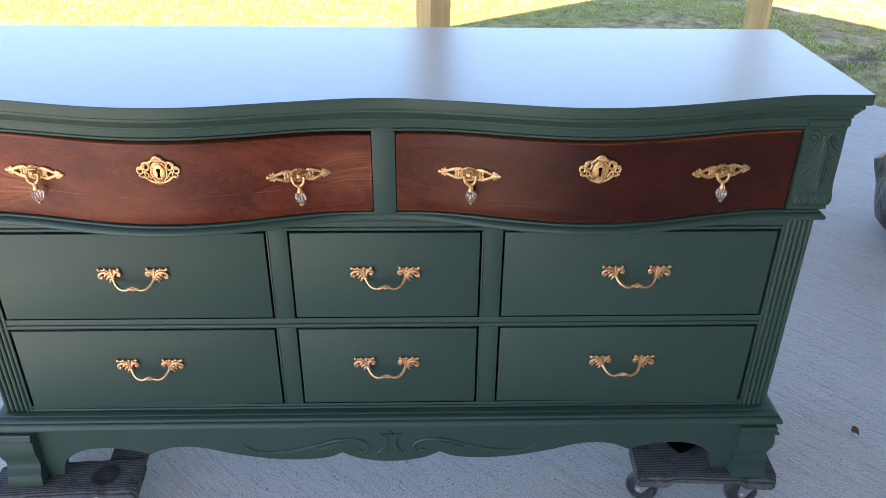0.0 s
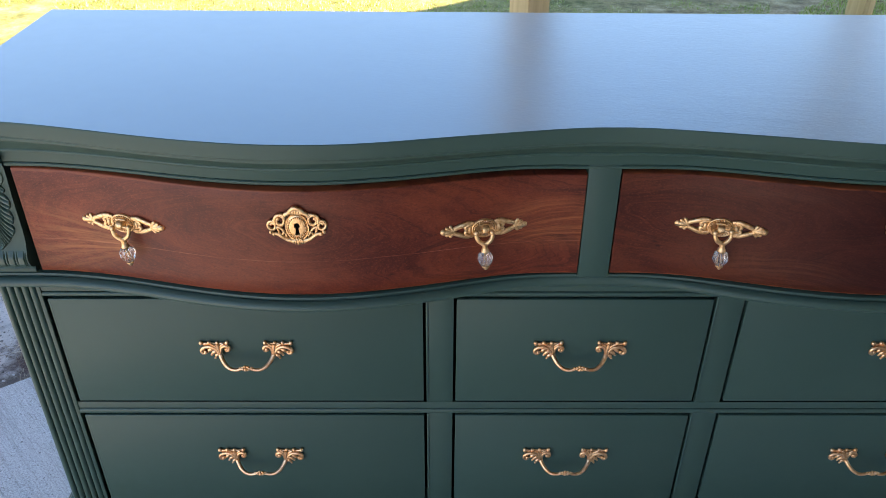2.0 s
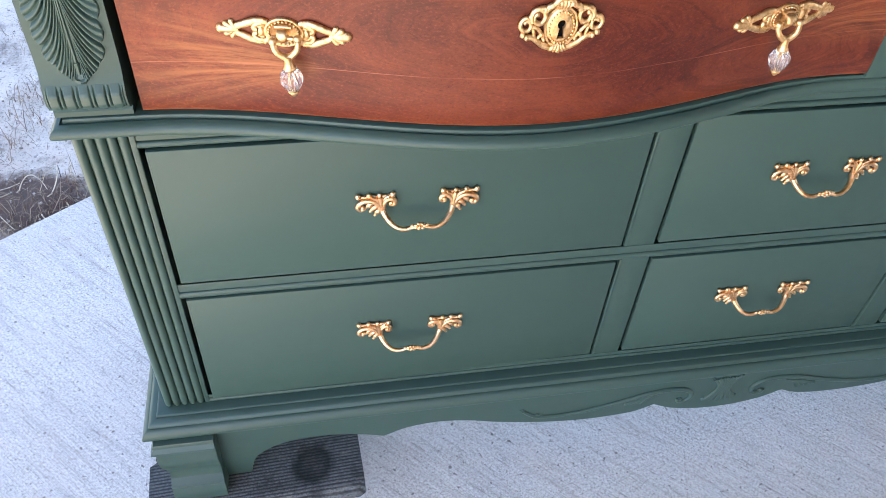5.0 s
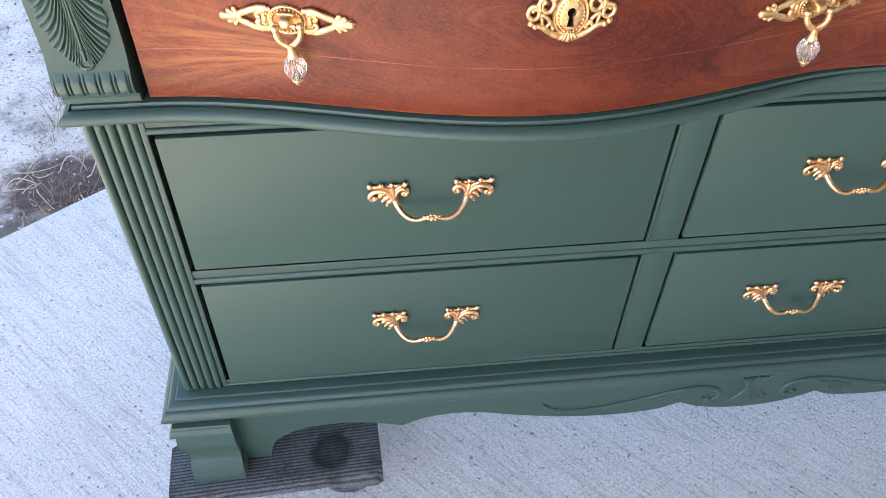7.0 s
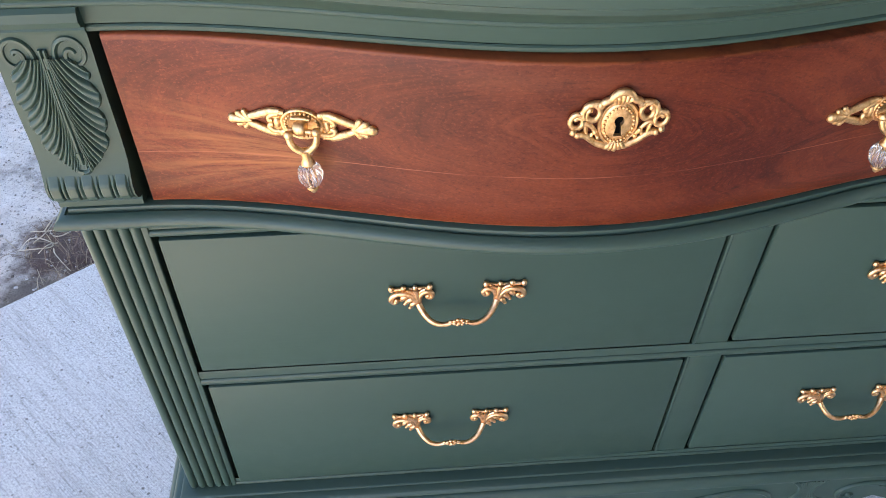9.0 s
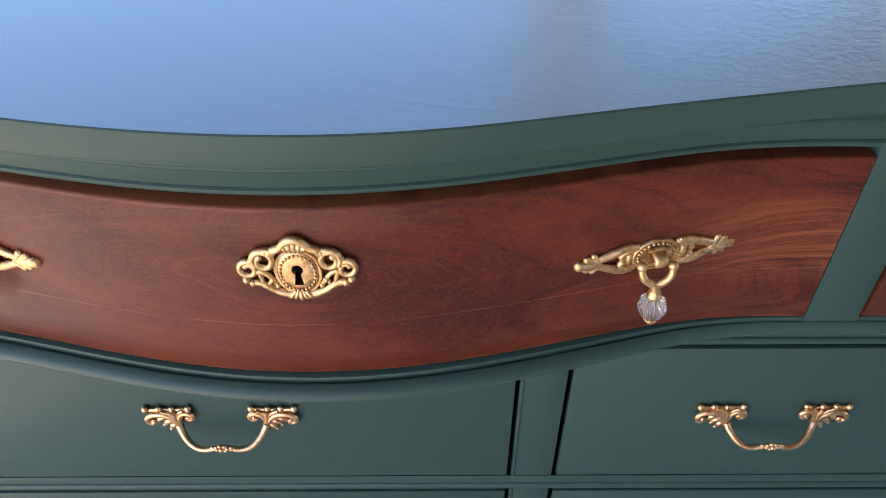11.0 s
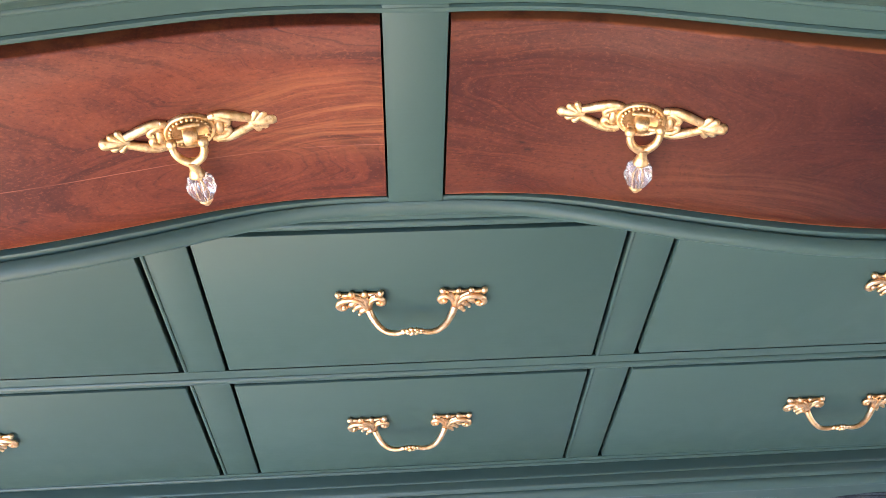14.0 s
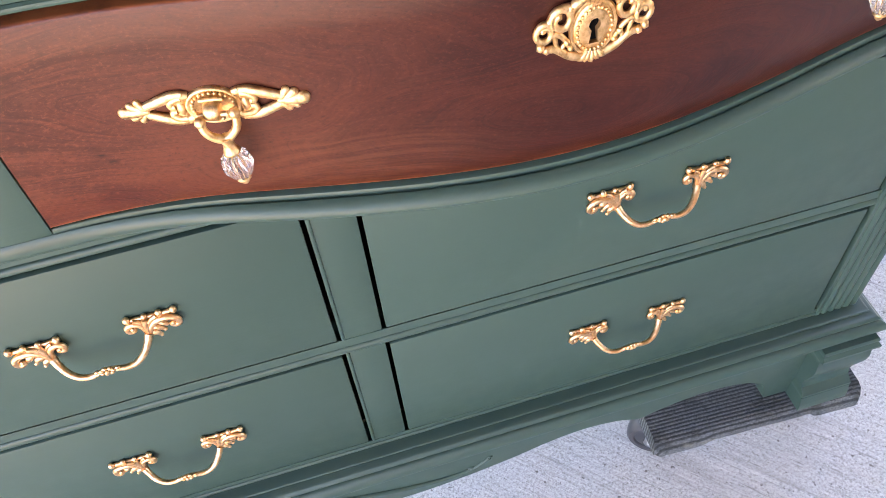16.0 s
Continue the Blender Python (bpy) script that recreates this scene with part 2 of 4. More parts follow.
m = Mat("gilt_brass", rough=0.30, metal=1.0)
c = m.coords()
worn = m.noise(c, 220.0, 4.0)
m.put("Base Color", m.mix(m.ramp(worn, [(0.35, 0.0), (0.7, 1.0)]), (0.60, 0.355, 0.155), (0.86, 0.60, 0.34)))
patina = m.noise(m.coords(loc=(0.3, 0.1, 0.7)), 150.0, 5.0, 0.7)
m.put("Base Color", m.mix(m.ramp(patina, [(0.34, 0.65), (0.46, 0.0)]), m.mix(m.ramp(worn, [(0.35, 0.0), (0.7, 1.0)]), (0.60, 0.355, 0.155), (0.86, 0.60, 0.34)), (0.30, 0.155, 0.06)))
m.put("Roughness", m.math("ADD", m.math("MULTIPLY", worn, 0.26), 0.34))
m.bump(m.noise(c, 700.0, 2.0), 0.12, 0.0006)
brass = m.mat
m = Mat("rose_brass", rough=0.28, metal=1.0)
c = m.coords()
worn = m.noise(c, 260.0, 4.0)
m.put("Base Color", m.mix(m.ramp(worn, [(0.35, 0.0), (0.7, 1.0)]), (0.66, 0.355, 0.165), (0.90, 0.59, 0.36)))
m.put("Roughness", m.math("ADD", m.math("MULTIPLY", worn, 0.20), 0.26))
rose = m.mat
glass = Mat("clear_cut_glass", (0.90, 0.88, 0.86), 0.04, Transmission_Weight=0.93, IOR=1.5).mat
black = Mat("black_void", (0.004, 0.004, 0.004), 0.9, Specular_IOR_Level=0.0).mat

# concrete with a broom finish, pits and stains
m = Mat("broomed_concrete", rough=0.85)
c = m.coords()
BROOM = radians(46.0)
broom = m.noise(m.turned(BROOM, (3.0, 75, 1)), 1.0, 5.0, 0.7)
streak = m.noise(m.turned(BROOM, (16, 190, 1)), 1.0, 5.0, 0.7)
grain = m.noise(c, 260.0, 4.0, 0.8)
stain = m.noise(c, 2.3, 5.0, 0.6)
tone = m.noise(c, 9.0, 5.0, 0.65)
spot = m.node("ShaderNodeTexVoronoi", Vector=c, Scale=15.0)
col = m.ramp(grain, [(0.34, (0.16, 0.152, 0.142)), (0.46, (0.445, 0.44, 0.415)), (0.66, (0.72, 0.72, 0.685))])
col = m.mix(m.ramp(stain, [(0.3, 0.0), (0.75, 0.45)]), col, (0.43, 0.41, 0.38))
col = m.mix(m.ramp(tone, [(0.4, 0.0), (0.8, 0.35)]), col, (0.62, 0.59, 0.565))
col = m.mix(m.ramp(broom, [(0.36, 0.45), (0.50, 0.0)]), col, (0.31, 0.28, 0.26))
col = m.mix(m.ramp(streak, [(0.33, 0.70), (0.43, 0.0)]), col, (0.19, 0.17, 0.16))
col = m.mix(m.ramp(streak, [(0.56, 0.0), (0.68, 0.40)]), col, (0.76, 0.73, 0.69))
col = m.mix(m.ramp(m.noise(c, 135.0, 3.0, 0.7), [(0.34, 0.45), (0.46, 0.0)]), col, (0.22, 0.195, 0.18))
pit = m.noise(c, 110.0, 2.0, 0.5)
col = m.mix(m.ramp(pit, [(0.28, 0.85), (0.34, 0.0)]), col, (0.12, 0.10, 0.09))
col = m.mix(m.ramp(spot, [(0.030, 0.8), (0.055, 0.0)]), col, (0.12, 0.10, 0.09))
m.put("Base Color", col)
m.bump(m.math("ADD", m.math("ADD", broom, m.math("MULTIPLY", grain, 0.6)), streak), 0.8, 0.003)
concrete = m.mat

m = Mat("sandy_lawn_soil", rough=0.95)
c = m.coords()
a, b2, d2 = m.noise(c, 1.1, 5.0, 0.6), m.noise(c, 9.0, 6.0, 0.7), m.noise(c, 130.0, 4.0, 0.75)
along = m.node("ShaderNodeSeparateXYZ", 1, i0=m.coords(rot=(0, 0, -TH)))
lawn_part = m.ramp(m.math("ADD", m.math("MULTIPLY", along, 0.1), m.math("MULTIPLY", a, 0.22)), [(0.33, 0.0), (0.42, 1.0)])
sand = m.ramp(b2, [(0.32, (0.30, 0.255, 0.22)), (0.46, (0.60, 0.53, 0.46)), (0.7, (0.74, 0.67, 0.60))])
beyond = m.node("ShaderNodeSeparateXYZ", 0, i0=m.coords(rot=(0, 0, -TH)))
humus = m.ramp(b2, [(0.32, (0.14, 0.085, 0.036)), (0.50, (0.40, 0.275, 0.125)), (0.7, (0.66, 0.50, 0.27))])
sand = m.mix(m.ramp(m.math("MULTIPLY", beyond, 0.2), [(0.34, 0.0), (0.50, 1.0)]), sand, humus)
turf = m.ramp(b2, [(0.36, (0.12, 0.13, 0.025)), (0.5, (0.27, 0.25, 0.075)), (0.68, (0.45, 0.39, 0.18))])
col = m.mix(lawn_part, sand, turf)
edge = m.math("ADD", m.math("ABSOLUTE", m.math("SUBTRACT", along, EDGE_V + 0.02)), m.math("MULTIPLY", b2, 0.24))
col = m.mix(m.ramp(edge, [(0.17, 0.85), (0.25, 0.0)]), col, (0.085, 0.058, 0.042))
spot_d = m.node("ShaderNodeVectorMath", 1, props={"operation": "LENGTH"}, i0=m.node("ShaderNodeMapping", i0=c, i1=(1.235 * 3.8, -0.815 * 5.0, 0), i3=(3.8, 5.0, 0)))
col = m.mix(m.ramp(m.math("ADD", spot_d, m.math("MULTIPLY", m.math("SUBTRACT", b2, 0.5), 0.9)), [(0.40, 0.92), (0.60, 0.0)]), col, (0.085, 0.042, 0.034))
col = m.mix(m.ramp(d2, [(0.34, 0.75), (0.46, 0.0)]), col, (0.085, 0.07, 0.055))
m.put("Base Color", col)
m.bump(m.math("ADD", b2, m.math("MULTIPLY", d2, 0.7)), 1.0, 0.012)
soil = m.mat

m = Mat("grass_blades", rough=0.6)
gi = m.nt.nodes.new("ShaderNodeNewGeometry")
m.put("Base Color", m.ramp(gi.outputs["Random Per Island"], [(0.0, (0.19, 0.31, 0.035)), (0.5, (0.36, 0.46, 0.060)), (0.75, (0.52, 0.48, 0.19)), (1.0, (0.66, 0.58, 0.32))]))
grass_mat = m.mat
m = Mat("dry_straw", rough=0.7)
gi = m.nt.nodes.new("ShaderNodeNewGeometry")
m.put("Base Color", m.ramp(gi.outputs["Random Per Island"], [(0.0, (0.13, 0.08, 0.055)), (0.8, (0.26, 0.18, 0.12)), (1.0, (0.45, 0.36, 0.24))]))
straw_mat = m.mat

m = Mat("pale_dry_stem", rough=0.75)
m.put("Base Color", m.ramp(m.noise(m.coords(), 60.0), [(0.3, (0.36, 0.29, 0.20)), (0.7, (0.62, 0.54, 0.42))]))
stem_mat = m.mat
m = Mat("small_stones", rough=0.85)
gi = m.nt.nodes.new("ShaderNodeNewGeometry")
m.put("Base Color", m.ramp(gi.outputs["Random Per Island"], [(0.0, (0.09, 0.07, 0.055)), (0.5, (0.30, 0.26, 0.23)), (1.0, (0.55, 0.52, 0.49))]))
pebble_mat = m.mat
m = Mat("pine_lumber", rough=0.6)
c = m.coords(scale=(40, 40, 2.2))
m.put("Base Color", m.ramp(m.noise(c, 1.0, 4.0, 0.6, 0.4), [(0.3, (0.50, 0.33, 0.14)), (0.7, (0.66, 0.47, 0.23))]))
m.bump(m.noise(c, 3.0), 0.15, 0.002)
pine = m.mat
m = Mat("brown_plank_roof", rough=0.7)
m.put("Base Color", m.ramp(m.noise(m.coords(scale=(1, 12, 1), rot=(0, 0, -TH)), 3.0, 4.0), [(0.3, (0.13, 0.11, 0.09)), (0.7, (0.20, 0.17, 0.14))]))
roof_mat = m.mat

# dull surface of the added wall, dark so that it returns little light
m = Mat("blocker_wall_paint", rough=0.8)
m.put("Base Color", m.ramp(m.noise(m.coords(), 2.0, 4.0), [(0.3, (0.14, 0.132, 0.12)), (0.7, (0.20, 0.188, 0.17))]))
blocker_mat = m.mat


def carpet_cover(name, stain):
    m = Mat(name, rough=0.95, Specular_IOR_Level=0.1)
    c = m.coords()
    rib = m.node("ShaderNodeTexWave", 1, props={"bands_direction": "Y"}, Vector=c, Scale=62.0, Distortion=1.1, Detail=3.0, Detail_Scale=3.0)
    fuzz = m.noise(c, 380.0, 4.0, 0.7)
    dirt = m.noise(c, 16.0, 4.0, 0.65)
    col = m.ramp(fuzz, [(0.3, (0.044, 0.052, 0.055)), (0.7, (0.150, 0.168, 0.172))])
    col = m.mix(m.ramp(rib, [(0.15, 0.75), (0.65, 0.0)]), col, (0.015, 0.018, 0.019))
    col = m.mix(m.ramp(dirt, [(0.34, 0.75), (0.50, 0.0)]), col, (0.020, 0.023, 0.022))
    col = m.mix(m.ramp(m.noise(m.coords(scale=(14, 34, 20), loc=(3, 1, 0)), 1.0, 5.0, 0.7), [(0.58, 0.0), (0.74, 0.55)]), col, (0.20, 0.195, 0.160))
    if stain:   # a dark oily ring
        d = m.node("ShaderNodeVectorMath", 1, props={"operation": "LENGTH"}, i0=m.node("ShaderNodeMapping", i0=c, i1=(-stain[0], -stain[1], 0), i3=(1.0, 1.0, 0.0)))
        d = m.math("ADD", d, m.math("MULTIPLY", m.math("SUBTRACT", dirt, 0.5), 0.02))
        col = m.mix(m.ramp(m.math("MULTIPLY", d, 20.0), [(0.18, 0.55), (0.48, 0.80), (0.72, 0.0)]), col, (0.010, 0.013, 0.012))
    m.put("Base Color", col)
    m.bump(m.math("ADD", m.math("MULTIPLY", rib, 0.5), fuzz), 0.7, 0.002)
    return m.mat


carpet, carpet_stained = carpet_cover("grey_ribbed_carpet", None), carpet_cover("grey_ribbed_carpet_stained", (0.082, -0.030))
steel = Mat("zinc_steel", (0.55, 0.56, 0.58), 0.35, 1.0).mat
rubber = Mat("dark_grey_rubber", (0.035, 0.037, 0.042), 0.45).mat
m = Mat("black_plastic_film", (0.012, 0.012, 0.014), 0.28)
m.bump(m.noise(m.coords(), 22.0, 4.0), 0.6, 0.02)
plastic = m.mat
m = Mat("dry_leaf", rough=0.8)
m.put("Base Color", m.ramp(m.noise(m.coords(), 90.0), [(0.3, (0.09, 0.045, 0.025)), (0.7, (0.22, 0.11, 0.06))]))
leaf_mat = m.mat

# ---- mesh helpers ----


def part(name, bm, material, parent=None, label="", smooth=35):
    """Links a bmesh as one mesh object, under a thing or a part if given."""
    bmesh.ops.recalc_face_normals(bm, faces=bm.faces)
    me = bpy.data.meshes.new(name)
    bm.to_mesh(me)
    bm.free()
    me.materials.append(material)
    if smooth:
        me.polygons.foreach_set("use_smooth", [True] * len(me.polygons))
        me.set_sharp_from_angle(angle=radians(smooth))
    ob = new(name, me)
    ob.parent = parent
    return tagged(ob, label)


def box(bm, x0, x1, y0, y1, z0, z1, bevel=0.0, segs=2):
    m4 = Matrix.Translation(((x0 + x1) / 2, (y0 + y1) / 2, (z0 + z1) / 2)) @ Matrix.Diagonal((x1 - x0, y1 - y0, z1 - z0, 1))
    vs = bmesh.ops.create_cube(bm, size=1, matrix=m4)["verts"]
    if bevel:
        es = {e for v in vs for e in v.link_edges}
        bmesh.ops.bevel(bm, geom=list(es), offset=bevel, segments=segs, profile=0.5, affect="EDGES")


def loft(bm, rows, closed=False, cap=False):
    """Quads between rows of points."""
    vr = [[bm.verts.new(p) for p in r] for r in rows]
    for a, b in zip(vr, vr[1:]):
        n = len(a)
        for i in range(n if closed else n - 1):
            j = (i + 1) % n
            bm.faces.new((a[i], a[j], b[j], b[i]))
    if cap:
        bm.faces.new(vr[0][::-1])
        bm.faces.new(vr[-1])


def tube(bm, pts, radii, segs=6, closed=False, flat=1.0):
    """A tapered tube along points; flat squeezes it along y."""
    pts = [Vector(p) for p in pts]
    n = len(pts)
    if not hasattr(radii, "__len__"):
        radii = [radii] * n
    rows, side = [], None
    for i, p in enumerate(pts):
        t = (pts[(i + 1) % n] - pts[i - 1]) if closed else (pts[min(i + 1, n - 1)] - pts[max(i - 1, 0)])
        t = t.normalized() if t.length > 1e-9 else Vector((1, 0, 0))
        if side is None:
            side = t.orthogonal().normalized()
        side = (side - t * side.dot(t)).normalized()
        up = t.cross(side)
        ring = []
        for k in range(segs):
            a = 2 * math.pi * k / segs
            o = (side * math.cos(a) + up * math.sin(a)) * radii[i]
            ring.append(p + Vector((o.x, o.y * flat, o.z)))
        rows.append(ring)
    if closed:
        rows.append(rows[0])
    vr = [[bm.verts.new(q) for q in r] for r in (rows[:-1] if closed else rows)]
    if closed:
        vr.append(vr[0])
    for a, b in zip(vr, vr[1:]):
        for k in range(segs):
            j = (k + 1) % segs
            bm.faces.new((a[k], a[j], b[j], b[k]))
    if not closed:
        bm.faces.new(vr[0][::-1])
        bm.faces.new(vr[-1])


def ball(bm, p, r, sub=1, scale=(1, 1, 1)):
    bmesh.ops.create_icosphere(bm, subdivisions=sub, radius=r, matrix=Matrix.Translation(p) @ Matrix.Diagonal((*scale, 1)))


def lathe(bm, prof, axis_at=(0, 0, 0), segs=16, lobes=0, depth=0.0, twist=0.0):
    """Turns (r, z) round the z axis, with lobes if asked."""
    rows = []
    for r, z in prof:
        ring = []
        for k in range(segs):
            a = 2 * math.pi * k / segs
            rr = r * (1 + depth * math.cos(lobes * (a + twist * z))) if lobes else r
            ring.append((axis_at[0] + rr * math.cos(a), axis_at[1] + rr * math.sin(a), axis_at[2] + z))
        rows.append(ring)
    loft(bm, rows, closed=True, cap=True)


def smoothed(pts, n=6):
    """Catmull-Rom through points."""
    pts = [Vector(p) for p in pts]
    out = []
    for i in range(len(pts) - 1):
        p0, p1, p2, p3 = pts[max(i - 1, 0)], pts[i], pts[i + 1], pts[min(i + 2, len(pts) - 1)]
        for k in range(n):
            t = k / n
            out.append(0.5 * ((2 * p1) + (p2 - p0) * t + (2 * p0 - 5 * p1 + 4 * p2 - p3) * t * t + (3 * p1 - p0 - 3 * p2 + p3) * t ** 3))
    return out + [pts[-1]]


def taper(n, r0, r1, mid=None):
    return [r0 + (r1 - r0) * i / (n - 1) if mid is None else (r0 + (mid - r0) * 2 * i / (n - 1) if i < n / 2 else mid + (r1 - mid) * (2 * i / (n - 1) - 1)) for i in range(n)]


def spiral(cx, cz, r0, r1, a0, a1, y=0.0, n=16):
    return [(cx + (r0 + (r1 - r0) * i / (n - 1)) * math.cos(a0 + (a1 - a0) * i / (n - 1)), y, cz + (r0 + (r1 - r0) * i / (n - 1)) * math.sin(a0 + (a1 - a0) * i / (n - 1))) for i in range(n)]


# ---- ground, slab, carport ----


def uv(u, v, z):
    return U * u + V * v + Vector((0, 0, z))


bm = bmesh.new()
rings = [0.0, 1.5, 3, 4.5, 6, 8, 11, 15, 25, 60, 200, 1500]
rows = []
for r in rings[1:]:
    rows.append([(r * math.cos(a), r * math.sin(a) + 2.0, -0.055 + (0.02 * noise.noise(Vector((r * math.cos(a), r * math.sin(a), 0)) * 0.9) if r < 30 else 0)) for a in [2 * math.pi * k / 72 for k in range(72)]])
loft(bm, rows, closed=True)
bm.faces.new([bm.verts.new(p) for p in rows[0]])
bmesh.ops.remove_doubles(bm, verts=bm.verts, dist=1e-4)
lawn = tagged(part("ground", bm, soil), "patchy sandy lawn around the concrete slab", "ground", kind="structure")

bm = bmesh.new()
top = [uv(-6.4, -5.6, 0), uv(END_U, -5.6, 0), uv(END_U, EDGE_V, 0), uv(-6.4, EDGE_V, 0)]
f = bm.faces.new([bm.verts.new(p) for p in top])
ex = bmesh.ops.extrude_face_region(bm, geom=[f])
bmesh.ops.translate(bm, verts=[v for v in ex["geom"] if isinstance(v, bmesh.types.BMVert)], vec=(0, 0, -0.12))
bmesh.ops.bevel(bm, geom=[e for e in bm.edges if all(v.co.z > -0.01 for v in e.verts)], offset=0.012, segments=3, profile=0.5, affect="EDGES")
slab = tagged(part("pavement", bm, concrete), "pale grey broom-finished concrete slab", "floor", kind="structure")

ROOF_Z, ROOF_V, ROOF_U = 2.80, 1.66, 4.08


def post(u, v):
    bm = bmesh.new()
    box(bm, -0.052, 0.052, -0.052, 0.052, -0.10, ROOF_Z, 0.006)
    ob = part("wooden_post", bm, pine)
    ob.matrix_world = Matrix.Translation(uv(u, v, 0)) @ Matrix.Rotation(TH, 4, "Z")
    return tagged(ob, "square pale pine carport post beside the slab", "post", group="carport posts")


for u, v in ((1.29, 1.57), (3.725, 1.60), (-1.28, 1.57), (3.86, -4.9), (0.3, -4.9), (-2.5, -4.9)):
    post(u, v)
bm = bmesh.new()
f = bm.faces.new([bm.verts.new(p) for p in (uv(-2.4, -5.2, ROOF_Z), uv(ROOF_U, -5.2, ROOF_Z), uv(ROOF_U, ROOF_V, ROOF_Z), uv(-2.4, ROOF_V, ROOF_Z))])
ex = bmesh.ops.extrude_face_region(bm, geom=[f])
bmesh.ops.translate(bm, verts=[v for v in ex["geom"] if isinstance(v, bmesh.types.BMVert)], vec=(0, 0, 0.16))
tagged(part("ceiling", bm, roof_mat, smooth=0), "dark plank carport roof on wooden posts", "roof", kind="structure")

# unseen wall, added to cut the light on the dresser's front
bm = bmesh.new()
f = bm.faces.new([bm.verts.new(p) for p in (uv(-6.5, -5.05, -0.1), uv(2.9, -5.05, -0.1), uv(2.9, -5.05, 2.8), uv(-6.5, -5.05, 2.8))])
ex = bmesh.ops.extrude_face_region(bm, geom=[f])
bmesh.ops.translate(bm, verts=[v for v in ex["geom"] if isinstance(v, bmesh.types.BMVert)], vec=-V * 0.2)
tagged(part("blocker_wall", bm, blocker_mat, smooth=0), "unseen plain wall added to block light from the front", "wall", kind="structure")

# ---- dresser ----
XW, XT = 0.801, 0.827                    # half widths of the case and of the top
Z_TOP = 0.985
BACK = 0.383


def bump_at(x, power):
    s = min(max((abs(x) - 0.02) / 0.71, 0.0), 1.0)
    return (0.5 * (1 - math.cos(2 * math.pi * s))) ** power


def middle(x, reach):
    return 0.5 * (1 + math.cos(math.pi * min(abs(x) / reach, 1.0)))


def front_case(x):
    return -0.004 - 0.0555 * bump_at(x, 0.94) - 0.006 * middle(x, 0.14)


def front_top(x):
    return -0.036 - 0.016 * 0.5 * (1 + math.cos(math.pi * min(abs(x) / 0.75, 1))) - 0.056 * bump_at(x, 0.72) + 0.0036 * math.exp(-((abs(x) - 0.20) / 0.085) ** 2)


NX = 96
SPAN = [-1 + 2 * i / NX for i in range(NX + 1)]


def plan_row(a, z, extra=0.0, side=0.0, back=BACK, skew=0.0):
    """A line round the case at height z: a=0 on the case's wavy front, a=1 on the edge of the top."""
    half = XW + (XT - XW) * a + extra + side
    pts = [(-half, back + skew, z)]
    for s in SPAN:
        x = half * s
        y = front_case(x) * (1 - a) + front_top(x) * a - extra
        pts.append((x, y, z))
    return pts + [(half, back, z)]


dresser = tagged(new("dresser"), "dark green painted serpentine dresser with two stained wood drawers", "dresser")
dresser.empty_display_size = 0.2

# top slab and cornice
bm = bmesh.new()
rows = [plan_row(a, z, skew=0.026) for a, z in ((0.0, 0.9655), (0.97, 0.9655), (1.0, 0.9665), (1.01, 0.9690), (1.01, 0.9825), (1.0, 0.9842), (0.98, Z_TOP))]
loft(bm, rows)
vs = [bm.verts.new(p) for p in rows[-1]]
bm.faces.new(vs)
vs2 = [bm.verts.new(p) for p in rows[0]]
bm.faces.new(vs2)
bm.faces.new([bm.verts.new(p) for p in [r[0] for r in rows] + [r[-1] for r in rows[::-1]]])
bmesh.ops.remove_doubles(bm, verts=bm.verts, dist=1e-6)
slab_top = part("top", bm, paint_top, dresser, "satin green top with faint brush marks", 30)
slab_top.data.materials.append(paint_flat)
for p in slab_top.data.polygons:
    p.material_index = 0 if abs(p.normal.z) > 0.9 else 1

CORNICE = ((0.62, 0.9655), (0.62, 0.9632), (0.66, 0.9622), (0.70, 0.9605), (0.71, 0.9582), (0.70, 0.9560), (0.66, 0.9545), (0.60, 0.9538), (0.56, 0.9522), (0.50, 0.9492), (0.43, 0.9460), (0.36, 0.9432), (0.29, 0.9406), (0.235, 0.9388), (0.222, 0.9380),
           (0.240, 0.9372), (0.250, 0.9360), (0.245, 0.9347), (0.225, 0.9338), (0.120, 0.9334), (0.105, 0.9322), (0.098, 0.9200), (0.085, 0.9190), (-0.04, 0.9187), (-0.04, 0.9177), (0.045, 0.9174), (0.078, 0.9162), (0.085, 0.9147), (0.070, 0.9130), (0.035, 0.9121), (-0.60, 0.9121))
bm = bmesh.new()
# its lower members reach a little further round the right-hand end and lie back on the swells
loft(bm, [[(x + 0.009 * (1 - max(a, 0.0)) * min(1.0, max(0.0, (x - 0.72) / 0.07)), y + (0.0055 * bump_at(x, 0.5) * min(1.0, max(0.0, (0.952 - z) / 0.018)) if y < 0.05 else 0.0), z) for x, y, z in plan_row(a, z)] for a, z in CORNICE])
part("cornice", bm, paint_flat, dresser, smooth=32)


def sweep_wave(name, prof, z_off=0.0):
    """A moulding along the wavy front: profile of (projection, z)."""
    bm = bmesh.new()
    rows = [plan_row(0.0, z, d, -0.010) for d, z in prof]
    # the moulding is shallower in the dip between the two swells
    loft(bm, [[(x, y + max(d, 0.0) * 0.72 * middle(x, 0.21), z) for x, y, z in row] for row, (d, _) in zip(rows, prof)])
    return part(name, bm, paint, dresser, smooth=32)


